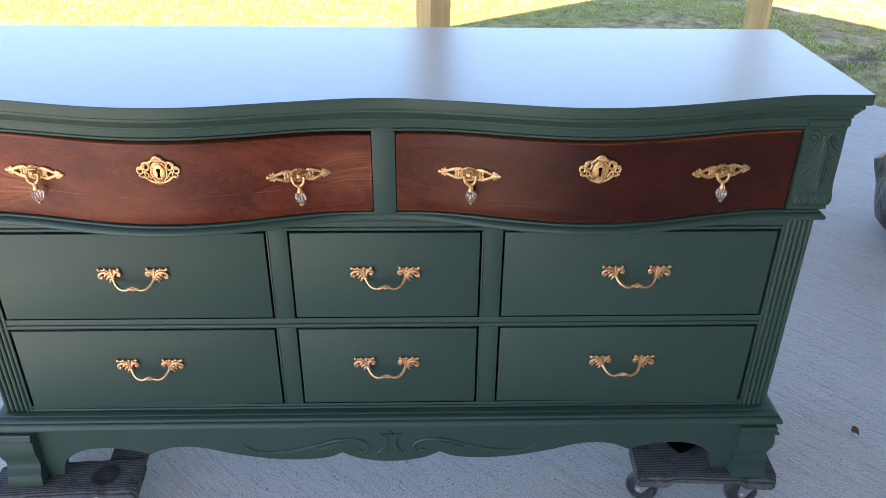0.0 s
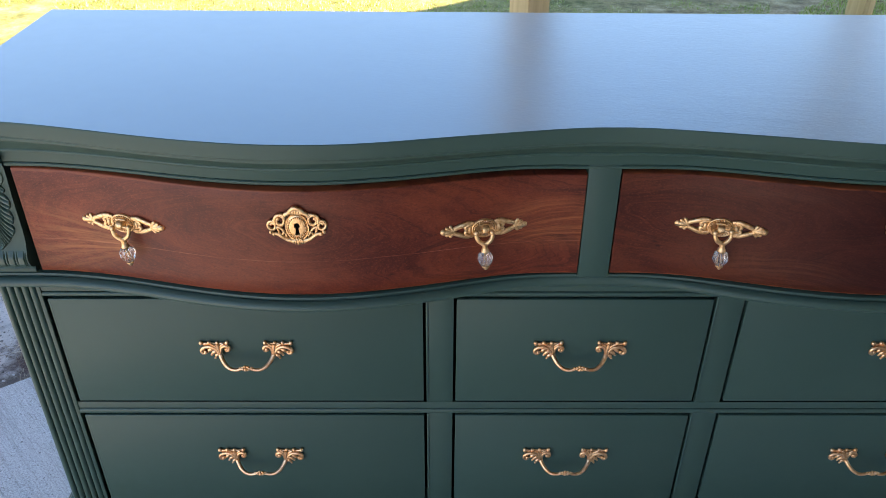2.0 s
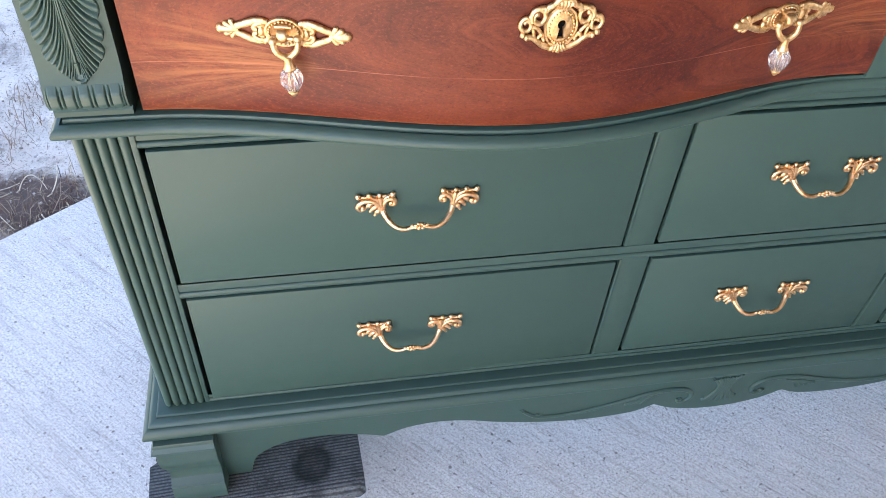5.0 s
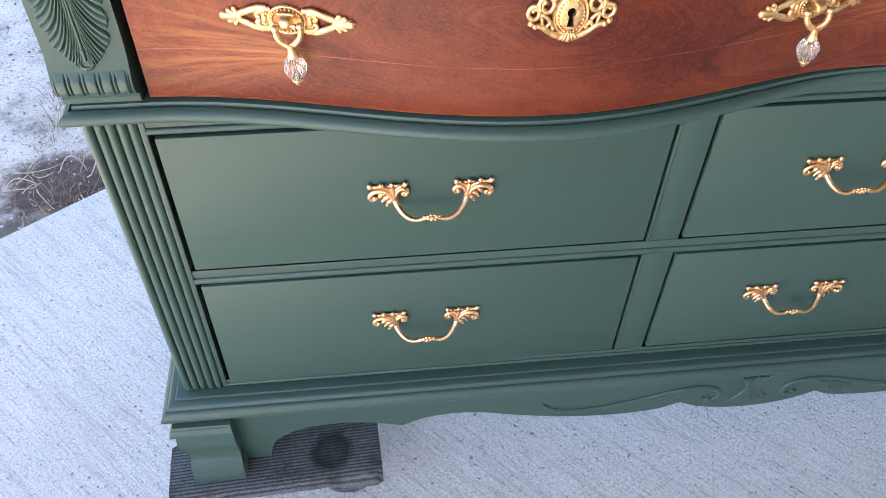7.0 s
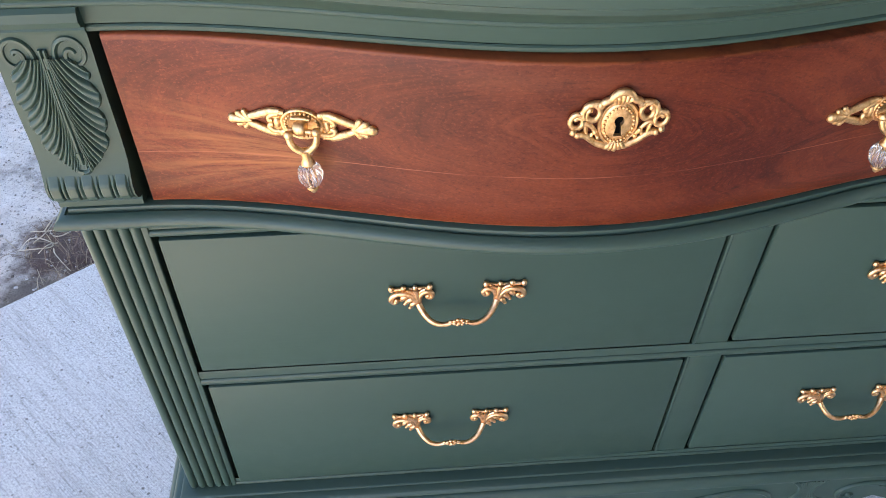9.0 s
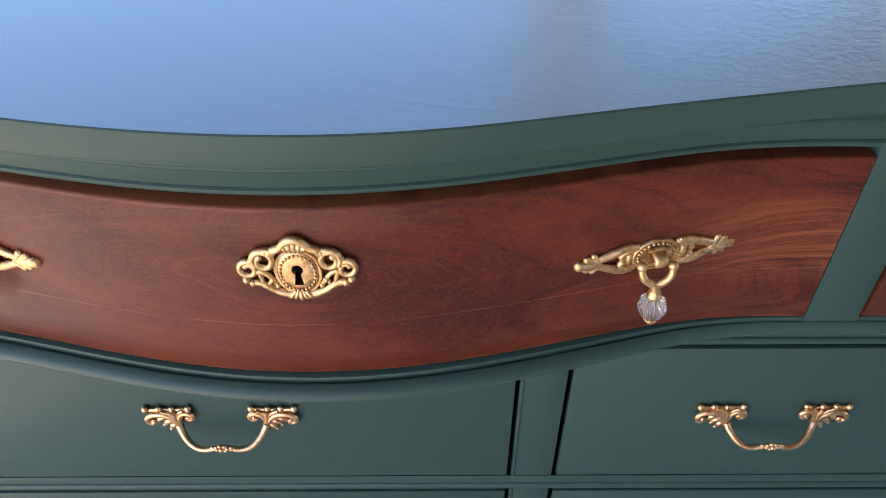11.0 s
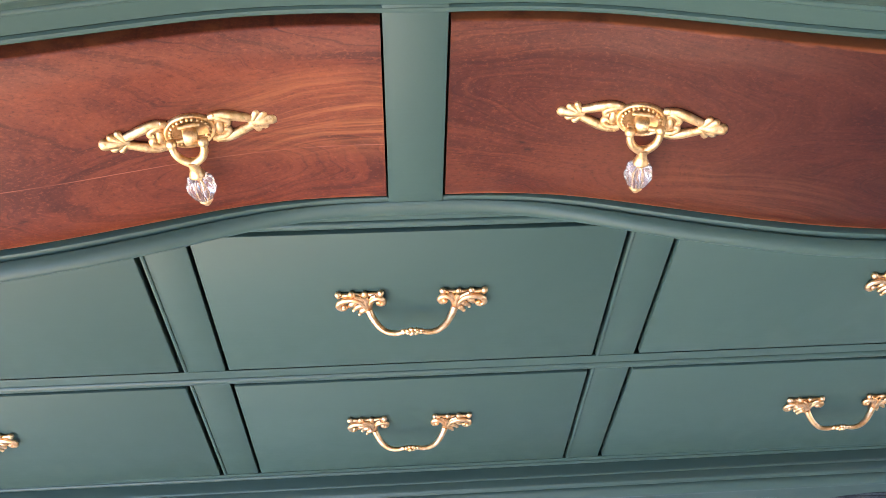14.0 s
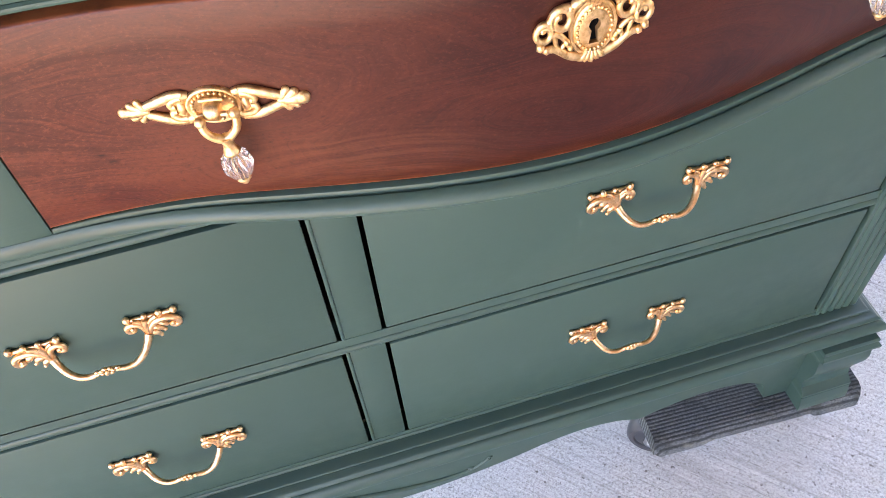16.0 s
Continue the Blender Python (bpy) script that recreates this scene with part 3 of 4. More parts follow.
sweep_wave("waist_moulding", ((-0.03, 0.7565), (0.0036, 0.7565), (0.0054, 0.7559), (0.006, 0.7548), (0.006, 0.7510), (0.0084, 0.7510), (0.0088, 0.7527), (0.0122, 0.7517), (0.0158, 0.7491), (0.0175, 0.7458), (0.0173, 0.7432), (0.0155, 0.7407), (0.0118, 0.7393), (0.006, 0.7384), (0.002, 0.7369), (0, 0.7347)))
bm = bmesh.new()   # soffit under the wavy moulding
a = [(x, front_case(x), 0.7347) for x in [XW * s for s in SPAN]]
b = [(x, 0.006, 0.7347) for x in [XW * s for s in SPAN]]
loft(bm, [a, b])
part("soffit", bm, paint, dresser)


def straight_run(name, prof, half):
    bm = bmesh.new()
    loft(bm, [[(-half - d, BACK, z), (-half - d, -d, z), (half + d, -d, z), (half + d, BACK, z)] for d, z in prof])
    return part(name, bm, paint, dresser, smooth=32)


straight_run("base_moulding", ((-0.03, 0.2862), (0, 0.2860), (0.0112, 0.2854), (0.013, 0.2849), (0.0141, 0.2840), (0.0142, 0.2830), (0.0134, 0.2824), (0.0128, 0.2819), (0.0142, 0.2817), (0.0178, 0.2811), (0.021, 0.2799), (0.0236, 0.2782), (0.0251, 0.2762), (0.0252, 0.2750), (0.0244, 0.2744), (0.0238, 0.2740), (0.0262, 0.2736), (0.0295, 0.2722), (0.0321, 0.2692), (0.0337, 0.2653), (0.0342, 0.2616), (0.0332, 0.2585), (0.0302, 0.2568), (0.01, 0.2568)), 0.7965)

# case: sides, back, rails and stiles
for sx in (-1, 1):
    bm = bmesh.new()
    box(bm, *sorted((sx * 0.775, sx * 0.797)), 0.012, BACK, 0.20, 0.9655, 0.001)
    part("side_panel", bm, paint, dresser)
bm = bmesh.new()
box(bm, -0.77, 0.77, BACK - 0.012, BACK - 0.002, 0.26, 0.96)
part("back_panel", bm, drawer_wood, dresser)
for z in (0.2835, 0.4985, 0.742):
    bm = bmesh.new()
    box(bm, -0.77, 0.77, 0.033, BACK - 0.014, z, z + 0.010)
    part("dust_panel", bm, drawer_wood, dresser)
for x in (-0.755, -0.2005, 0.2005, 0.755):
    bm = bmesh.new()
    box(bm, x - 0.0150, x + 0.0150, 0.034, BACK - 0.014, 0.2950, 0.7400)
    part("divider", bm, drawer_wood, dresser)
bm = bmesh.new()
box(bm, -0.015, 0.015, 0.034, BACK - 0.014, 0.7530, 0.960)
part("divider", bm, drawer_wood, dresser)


def rail(z1, groove, z0):
    """A rail flush with the drawers: a flat lip, a groove and a rounded bead below it."""
    bm = bmesh.new()
    mid, r = (groove - 0.0008 + z0) / 2, (groove - 0.0008 - z0) / 2
    prof = [(0.030, z1 - 0.007), (0.0060, z1 - 0.007), (0.0030, z1 - 0.0016), (0.0008, z1), (0.0002, z1 - 0.0002), (0.0, z1 - 0.0010)]
    prof += [(0.0, groove + 0.0010), (0.0006, groove + 0.0006), (0.0042, groove + 0.0006), (0.0042, groove - 0.0006)]
    prof += [(0.0014 - 0.0030 * math.sin(math.pi * k / 8), mid + r * math.cos(math.pi * k / 8)) for k in range(9)]
    prof += [(0.0040, z0 + 0.0002), (0.0050, z0 + 0.004), (0.030, z0 + 0.005)]
    loft(bm, [[(-0.7435, y + 0.0006, z), (0.7435, y + 0.0006, z)] for y, z in prof])
    return part("rail", bm, paint, dresser, smooth=40)


rail(0.7360, 0.7190, 0.7108)
rail(0.5162, 0.5035, 0.4932)
rail(0.3002, 0.2930, 0.2862)
for z0, z1 in ((0.5155, 0.7120), (0.2995, 0.4945)):
    for x in (-0.2005, 0.2005):
        bm = bmesh.new()
        box(bm, x - 0.0195, x + 0.0195, 0.0015, 0.006, z0, z1, 0.0008)
        box(bm, x - 0.0130, x + 0.0130, 0.006, 0.03, z0, z1)
        part("stile", bm, paint_flat, dresser)
        bm = bmesh.new()
        box(bm, x - 0.0196, x - 0.0158, -0.0002, 0.004, z0 + 0.001, z1 - 0.001, 0.0016)
        part("stile_bead", bm, paint, dresser)
bm = bmesh.new()
box(bm, -0.0180, 0.0224, -0.0128, 0.03, 0.753, 0.9185, 0.0008)
part("centre_post", bm, paint_flat, dresser)

# reeded corner stiles
for sx in (-1, 1):
    bm = bmesh.new()
    box(bm, *sorted((sx * 0.7428, sx * 0.8000)), 0.004, 0.05, 0.279, 0.7365)
    box(bm, *sorted((sx * 0.7428, sx * 0.7484)), -0.0012, 0.006, 0.2862, 0.7365, 0.0008)
    post_ob = part("corner_stile", bm, paint, dresser)
    for k in range(5):
        x0 = sx * (0.7540 + 0.0101 * k)
        bm = bmesh.new()
        rows = []
        prof = [(0.2860, 0.3), (0.2866, 0.75), (0.2894, 0.95), (0.2930, 1.0), (0.7270, 1.0), (0.7365, 1.0)]
        for z, g in prof:
            rows.append([(x0 + 0.0050 * g * math.cos(a), 0.003 - 0.0060 * g * math.sin(a), z) for a in [math.pi * j / 8 for j in range(9)]])
        loft(bm, rows)
        bm.faces.new([bm.verts.new(p) for p in rows[0]])
        part("reed", bm, paint, post_ob, smooth=50)

# corbels with carved leaf
CORBEL = ((0.9150, 0.0120), (0.9120, 0.0150), (0.9060, 0.0165), (0.9010, 0.0140), (0.8985, 0.0085), (0.8965, 0.0095), (0.8930, 0.0080), (0.880, 0.0085), (0.860, 0.0100), (0.840, 0.0105), (0.820, 0.0105), (0.805, 0.0120),
          (0.795, 0.0160), (0.786, 0.0195), (0.778, 0.0195), (0.771, 0.0160), (0.767, 0.0105), (0.766, 0.0070), (0.763, 0.0090), (0.758, 0.0090), (0.7565, 0.006))



def raised(z):
    """The capital of the corbel overlaps the lowest beads of the cornice."""
    return z + 0.019 * min(1.0, max(0.0, (z - 0.80) / 0.09))


CORBEL = tuple((raised(z), d) for z, d in CORBEL)


def corbel_y(z):
    for (za, ya), (zb, yb) in zip(CORBEL, CORBEL[1:]):
        if zb <= z <= za:
            t = (za - z) / (za - zb)
            return -(ya + (yb - ya) * t)
    return -0.008


def leaf_relief(u, v):
    """Height of the carved leaf above the corbel: lobed edge, ribs that run down along the stem and then flare outwards."""
    w = float(np.interp(v, (0.7988, 0.8030, 0.8110, 0.8210, 0.8360, 0.8540, 0.8680, 0.8750, 0.8790), (0.0050, 0.0115, 0.0205, 0.0262, 0.0285, 0.0302, 0.0285, 0.0215, 0.0140)))
    a = abs(u)
    root = v + 0.054 * (1 - math.exp(-a / 0.0105))   # height at which this rib leaves the stem
    lobe = root / 0.0190 % 1.0
    w *= 0.84 + 0.16 * abs(math.sin(math.pi * lobe)) ** 0.55
    rib = abs(math.sin(math.pi * root / 0.00633)) ** 0.8 * min(1.0, max(0.0, (a - 0.0012) / 0.0045))
    inside = min(1.0, max(0.0, (w - a) / 0.0010))
    if not inside:
        return -0.0020
    parting = 0.0016 * max(0.0, 1 - min(lobe, 1 - lobe) / 0.13) * min(1.0, a / 0.012)
    return inside * (0.0009 + 0.0024 * rib + 0.0014 * max(0.0, 1 - a / 0.016) - parting) - 0.0020 * (1 - inside)


def reed_relief(u, v):
    """Height of the broad reeds on the corbel's belly, parted by pairs of cuts and with scalloped feet."""
    f = (u / 0.0128 + 0.5) % 1.0
    d = min(f, 1 - f) * 0.0128
    cut = max(0.0, 1 - abs(d - 0.0017) / 0.0011)
    grown = min(1.0, max(0.0, (0.7970 - v) / 0.0085))
    foot = 0.7735 - 0.0028 * math.sin(math.pi * f)
    shown = min(1.0, max(0.0, (v - foot) / 0.0012)) * min(1.0, max(0.0, (0.0322 - abs(u)) / 0.0012))
    return grown * shown * (0.0018 + 0.0007 * math.sin(math.pi * f)) * (1 - cut) - 0.0006 * (1 - grown * shown)


for sx in (-1, 1):
    bm = bmesh.new()
    inner, outer = (0.7350, 0.8020) if sx < 0 else (0.7375, 0.8100)
    rows = [[(x, -d if 0 < i < 3 else 0.05, z) for i, x in enumerate((inner - 0.0005, inner, outer, outer + 0.0005))] for z, d in CORBEL]
    loft(bm, [[(sx * x, y, z) for x, y, z in r] for r in rows])
    corbel = part("corbel", bm, paint_flat, dresser, smooth=28)
    cx = sx * (inner + outer) / 2

    def ridge(pts, r0, r1, lift=0.0005, n=5, flat=1.15, name="leaf_rib", mid=None):
        bm = bmesh.new()
        ps = smoothed([(cx + px, 0, raised(pz)) for px, pz in pts], n)
        ps = [Vector((p.x, corbel_y(p.z) - lift, p.z)) for p in ps]
        tube(bm, ps, taper(len(ps), r0, r1, mid), 6, flat=flat)
        part(name, bm, paint, corbel, smooth=60)

    for s in (-1, 1):
        # volutes curl outwards from the stem
        sp = spiral(s * 0.0192, 0.8800, 0.0124, 0.0016, math.pi / 2 + s * 1.93, math.pi / 2 - s * 7.4, n=40)
        ridge([(p[0], p[2]) for p in sp], 0.0024, 0.0020, lift=-0.0006, n=1, name="scroll")
        ridge([(s * 0.0020, 0.8400), (s * 0.0030, 0.8580), (s * 0.0050, 0.8690), (s * 0.0082, 0.8770)], 0.0016, 0.0024, lift=-0.0006)
        ridge([(s * 0.0016, 0.884), (s * 0.0022, 0.845), (s * 0.0050, 0.820), (s * 0.0064, 0.808), (s * 0.0044, 0.8005), (0.0, 0.7985)], 0.0016, 0.0024, lift=0.0010)
    bm = bmesh.new()
    loft(bm, [[(cx + u, corbel_y(raised(v)) - leaf_relief(u, v), raised(v)) for u in np.linspace(-0.0315, 0.0315, 150)] for v in np.linspace(0.7985, 0.8790, 170)])
    part("carved_leaf", bm, paint, corbel, smooth=70)
    bm = bmesh.new()
    loft(bm, [[(cx + u, corbel_y(v) - reed_relief(u, v), v) for u in np.linspace(-0.0325, 0.0325, 131)] for v in np.linspace(0.7690, 0.7975, 40)])
    part("carved_reeding", bm, paint, corbel, smooth=70)
    ridge([(0, 0.872), (0, 0.84), (0, 0.812)], 0.0010, 0.0016, lift=0.0022)
    ridge([(0, 0.813), (0, 0.804)], 0.0028, 0.0018, lift=0.0016)

# apron, feet
half_curve = smoothed([(0.0, 0, 0.1500), (0.035, 0, 0.1525), (0.075, 0, 0.1620), (0.1045, 0, 0.1770)], 8)[:-1] + smoothed([(0.1045, 0, 0.1770), (0.140, 0, 0.1625), (0.205, 0, 0.1580), (0.275, 0, 0.1640), (0.345, 0, 0.1785), (0.390, 0, 0.1920), (0.435, 0, 0.1985), (0.480, 0, 0.1930), (0.515, 0, 0.1775)], 6)[:-1] + smoothed(
    [(0.515, 0, 0.1775), (0.545, 0, 0.1880), (0.575, 0, 0.1945), (0.605, 0, 0.1972), (0.640, 0, 0.1940), (0.668, 0, 0.1850), (0.690, 0, 0.1690), (0.700, 0, 0.1530), (0.708, 0, 0.1215)], 6)
low = [(-p.x, p.z) for p in half_curve[::-1]] + [(p.x, p.z) for p in half_curve[1:]] + [(0.780, 0.1215)]
low = [(-0.780, 0.1215)] + low
bm = bmesh.new()
yf, yb = -0.0180, 0.004
loft(bm, [[(x, yb, 0.262) for x, z in low], [(x, yf, 0.262) for x, z in low], [(x, yf, z + 0.0022) for x, z in low], [(x, yf + 0.0016, z + 0.0004) for x, z in low], [(x, yf + 0.004, z) for x, z in low], [(x, yb, z) for x, z in low], [(x, yb, 0.262) for x, z in low]])
apron = part("apron", bm, paint, dresser, smooth=40)

ya = -0.0180


def carve(pts, r0, r1, n=6, mid=None, name="leaf_rib"):
    bm = bmesh.new()
    ps = smoothed([(x, ya - 0.0003, z) for x, z in pts], n)
    tube(bm, ps, taper(len(ps), r0 * 1.75, r1 * 1.75, mid and mid * 1.75), 7, flat=1.0)
    part(name, bm, paint, apron, smooth=60)


def boss(x, dy, z, rad, sub, scale):
    bm = bmesh.new()
    ball(bm, (x, ya + dy, z), rad, sub, scale)
    part("carved_bead", bm, paint, apron, smooth=60)


for s in (-1, 1):
    carve([(s * 0.312, 0.203), (s * 0.302, 0.193), (s * 0.286, 0.184), (s * 0.250, 0.1815), (s * 0.205, 0.1875), (s * 0.155, 0.2010), (s * 0.118, 0.2125), (s * 0.088, 0.2165), (s * 0.064, 0.2120), (s * 0.0505, 0.2010), (s * 0.0495, 0.1890), (s * 0.057, 0.1815), (s * 0.067, 0.1830), (s * 0.0685, 0.1895)], 0.0016, 0.0022, mid=0.0026, name="scroll")
    boss(s * 0.0655, -0.0005, 0.1868, 0.0042, 2, (1, 0.7, 1))
    for (x, z, r) in ((0.313, 0.204, 0.0036), (0.3045, 0.197, 0.0026), (0.2880, 0.1885, 0.0042), (0.2810, 0.1855, 0.0028), (0.2945, 0.1885, 0.0022)):
        boss(s * x, 0.0, z, r, 1, (1.2, 0.6, 0.8))
    for k in range(5):
        e = (s * (0.139 + 0.0068 * k - 0.012), 0.1865 + 0.0012 * k + 0.002 * (k % 2))
        carve([(s * (0.104 + 0.003 * k), 0.2075 - 0.0006 * k), (s * (0.121 + 0.0035 * k), 0.1990 - 0.0002 * k), e], 0.0012, 0.0021, 4)
    for k in range(3):
        carve([(s * 0.196, 0.1885 - 0.001 * k), (s * (0.204 + 0.004 * k), 0.1845 - 0.0012 * k), (s * (0.216 + 0.004 * k), 0.1785 - 0.0005 * k)], 0.0014, 0.0007, 4)
    # middle acanthus
    for k in range(4):
        t = (k + 0.6) / 4
        carve([(s * 0.0230 * t, 0.2330 - 0.003 * t), (s * 0.0125 * t, 0.2180), (s * 0.0105 * t, 0.2030), (s * 0.0190 * t, 0.1870), (s * 0.0290 * t, 0.1770 - 0.004 * (1 - t))], 0.0017, 0.0019, 5)
    boss(s * 0.0225, 0.0, 0.2310, 0.0035, 1, (1.1, 0.7, 0.9))
    boss(s * 0.0255, 0.0, 0.1790, 0.0044, 2, (1, 0.7, 1))
boss(0, 0.0, 0.2350, 0.0034, 1, (1.3, 0.7, 1))
carve([(0, 0.233), (0, 0.205), (0, 0.172)], 0.0016, 0.0018, 4)

FOOT = ((0.2560, 0.0285), (0.2530, 0.0300), (0.2500, 0.0300), (0.2490, 0.0285), (0.2470, 0.0300), (0.2430, 0.0335), (0.2390, 0.0335), (0.2370, 0.0310), (0.2355, 0.0270), (0.2280, 0.0285), (0.2150, 0.0300), (0.2020, 0.0290), (0.1900, 0.0255), (0.1780, 0.0215), (0.1680, 0.0205),
        (0.1600, 0.0230), (0.1555, 0.0290), (0.1530, 0.0330), (0.1500, 0.0335), (0.1480, 0.0310), (0.1465, 0.0330), (0.1350, 0.0360), (0.1300, 0.0368), (0.1210, 0.0372))
for sx in (-1, 1):
    bm = bmesh.new()
    rows = []
    for z, d in FOOT:
        xi, xo = 0.7425 + 0.15 * (0.03 - d), 0.7900 + (d if z > 0.185 else 0.0235)
        rows.append([(sx * x, y, z) for x, y in ((xi, 0.0), (xi, -d - 0.0115), (xo, -d - 0.0115), (xo, 0.11), (xo - 0.02, 0.11), (xo - 0.02, 0.0))])
    loft(bm, rows, closed=True, cap=True)
    part("foot", bm, paint, dresser, smooth=30)
    bm = bmesh.new()
    box(bm, *sorted((sx * 0.70, sx * 0.80)), 0.30, BACK - 0.004, 0.1195, 0.262, 0.003)
    part("back_foot", bm, paint, dresser)


# drawers and their fittings
def drawer(x0, x1, z0, z1, hang=(0.0, 0.0)):
    bm = bmesh.new()
    box(bm, x0, x1, -0.0005, 0.006, z0, z1, 0.0010)
    box(bm, x0 + 0.004, x1 - 0.004, 0.006, 0.021, z0 + 0.002, z1 - 0.002)
    box(bm, x0 + 0.012, x1 - 0.012, 0.021, 0.34, z0 + 0.012, z1 - 0.03)
    for v in bm.verts:   # the lower edge is not quite level
        if v.co.z < z0 + 0.02:
            t = (v.co.x - x0) / (x1 - x0)
            v.co.z -= hang[0] * (1 - t) + hang[1] * t
    return part("drawer", bm, paint_flat, dresser, "flat green drawer front", 30)


def bail(parent, x, z, y=-0.0005):
    """A cast swing handle: two pierced leafy plates with curled ends and a curved grip with a flower in its middle."""
    bm = bmesh.new()

    def strand(s, pts, r0, r1, dy=-0.0045, n=4, mid=None):
        ps = smoothed([(x + s * px, y + dy, z + pz) for px, pz in pts], n)
        tube(bm, ps, taper(len(ps), r0, r1, mid), 7, flat=0.85)

    for s in (-1, 1):
        # inner and outer scrolls spring from one trunk
        strand(s, [(0.0372, -0.0120), (0.0376, -0.0050), (0.0358, 0.0020), (0.0316, 0.0060), (0.0268, 0.0056), (0.0246, 0.0020), (0.0260, -0.0018), (0.0292, -0.0010), (0.0286, 0.0018)], 0.0032, 0.0023, n=5, mid=0.0030)
        strand(s, [(0.0378, -0.0120), (0.0408, -0.0035), (0.0458, 0.0028), (0.0522, 0.0050), (0.0582, 0.0042), (0.0628, 0.0010), (0.0640, -0.0040), (0.0612, -0.0070), (0.0582, -0.0052), (0.0592, -0.0026)], 0.0034, 0.0024, n=5, mid=0.0031)
        # pointed leaves hang from the outer scroll
        for root, belly, tip in (((0.0420, -0.0020), (0.0468, -0.0042), (0.0508, -0.0092)), ((0.0392, -0.0075), (0.0432, -0.0098), (0.0458, -0.0150)), ((0.0478, 0.0030), (0.0522, -0.0002), (0.0548, -0.0046))):
            strand(s, [root, belly, tip], 0.0020, 0.0015, -0.0046, 4, 0.0033)
        strand(s, [(0.0384, -0.0060), (0.0392, 0.0030), (0.0406, 0.0105)], 0.0020, 0.0026, -0.0058)
        strand(s, [(0.0402, 0.0000), (0.0440, 0.0070), (0.0500, 0.0104)], 0.0018, 0.0022, -0.0052)
        strand(s, [(0.0392, 0.0010), (0.0352, 0.0078), (0.0312, 0.0100)], 0.0016, 0.0020, -0.0048)
        strand(s, [(0.0262, 0.0094), (0.0440, 0.0086), (0.0632, 0.0088)], 0.0024, 0.0024, -0.0020)
        for px, pz, r in ((0.0270, 0.0114, 0.0033), (0.0408, 0.0112, 0.0029), (0.0520, 0.0112, 0.0032), (0.0634, 0.0108, 0.0034)):
            ball(bm, (x + s * px, y - 0.0032, z + pz), r, 2, (0.95, 0.9, 1.15))
        for px, pz, r in ((0.0590, -0.0036, 0.0026), (0.0284, 0.0008, 0.0025), (0.0462, -0.0152, 0.0020), (0.0510, -0.0094, 0.0020)):
            ball(bm, (x + s * px, y - 0.0046, z + pz), r, 1)
        ps = smoothed([(x + s * px, y + py, z + pz) for px, py, pz in ((0.0378, -0.0058, -0.0085), (0.0352, -0.0098, -0.0132), (0.0300, -0.0155, -0.0188), (0.0228, -0.0193, -0.0230), (0.0145, -0.0206, -0.0240), (0.0072, -0.0207, -0.0220), (0.0, -0.0207, -0.0202))], 6)
        tube(bm, ps, taper(len(ps), 0.0034, 0.0022), 9)
    # flower: a heart with petals round it and leaves to both ends
    for k in range(7):
        a = 2 * math.pi * k / 7
        ball(bm, (x + 0.0046 * math.cos(a), y - 0.0226, z - 0.0196 + 0.0034 * math.sin(a)), 0.0023, 1, (1.15, 0.9, 1))
    ball(bm, (x, y - 0.0238, z - 0.0196), 0.0024, 1)
    for s in (-1, 1):
        for dz in (-0.0016, 0.0014):
            ball(bm, (x + s * 0.0078, y - 0.0218, z - 0.0204 + dz), 0.0020, 1, (1.5, 0.9, 0.9))
    return part("bail_handle", bm, rose, parent, "ornate cast rose-gold swing handle", 70)


ROWS_Z = ((0.5195, 0.7068, 0.6220), (0.3036, 0.4898, 0.4085))
for z0, z1, zh in ROWS_Z:
    for (x0, x1), dx in zip(((-0.7378, -0.2240), (-0.1770, 0.1770), (0.2240, 0.7368)), (0.0059, -0.001, -0.0019) if z0 > 0.5 else (0.0014, -0.0040, -0.0044)):
        hang = (0.0, 0.0) if z0 > 0.5 else (0.0115, 0.0) if x0 < -0.5 else (0.0, 0.0060) if x0 > 0.1 else (0.0, 0.0)
        bail(drawer(x0, x1, z0, z1, hang), (x0 + x1) / 2 + dx, zh)


def wood_drawer(x0, x1, top0, top1, material, label):
    z0, z1 = 0.7600, 0.9048
    xs = [x0 + (x1 - x0) * i / 48 for i in range(49)]
    bm = bmesh.new()
    rows = []
    for dz, dy in ((0.0, 0.022), (0.0, 0.0014), (0.0004, 0.0005), (0.0014, 0.0)):
        rows.append((z0 + dz, dy))
    for k in range(1, 6):
        rows.append((z0 + 0.002 + (z1 - z0 - 0.004) * k / 6, 0.0))
    for dz, dy in ((0.0020, 0.0), (0.0006, 0.0008), (0.0, 0.0022), (0.0, 0.022)):
        rows.append((z1 - dz, dy))
    def lifted(x, z):   # the top edge is not quite level
        t = (x - x0) / (x1 - x0)
        return z + (top0 + (top1 - top0) * t - z1) * (z - z0) / (z1 - z0)

    pts = [[(x, front_case(x) - 0.0042 + dy, lifted(x, z)) for x in xs] for z, dy in rows]
    loft(bm, pts + [pts[0]])
    for i in (0, -1):
        bm.faces.new([bm.verts.new(r[i]) for r in pts])
    box(bm, x0 + 0.012, x1 - 0.012, 0.012, 0.34, z0 + 0.008, z1 - 0.02)
    bmesh.ops.remove_doubles(bm, verts=bm.verts, dist=1e-6)
    return part("drawer", bm, material, dresser, label, 40)


def slope_at(x):
    return math.atan2(front_case(x + 0.004) - front_case(x - 0.004), 0.008)


def seat(x, z):
    """The pose of a fitting on the wavy drawer front."""
    return Matrix.Translation((x, front_case(x) - 0.0042, z)) @ Matrix.Rotation(slope_at(x), 4, "Z")


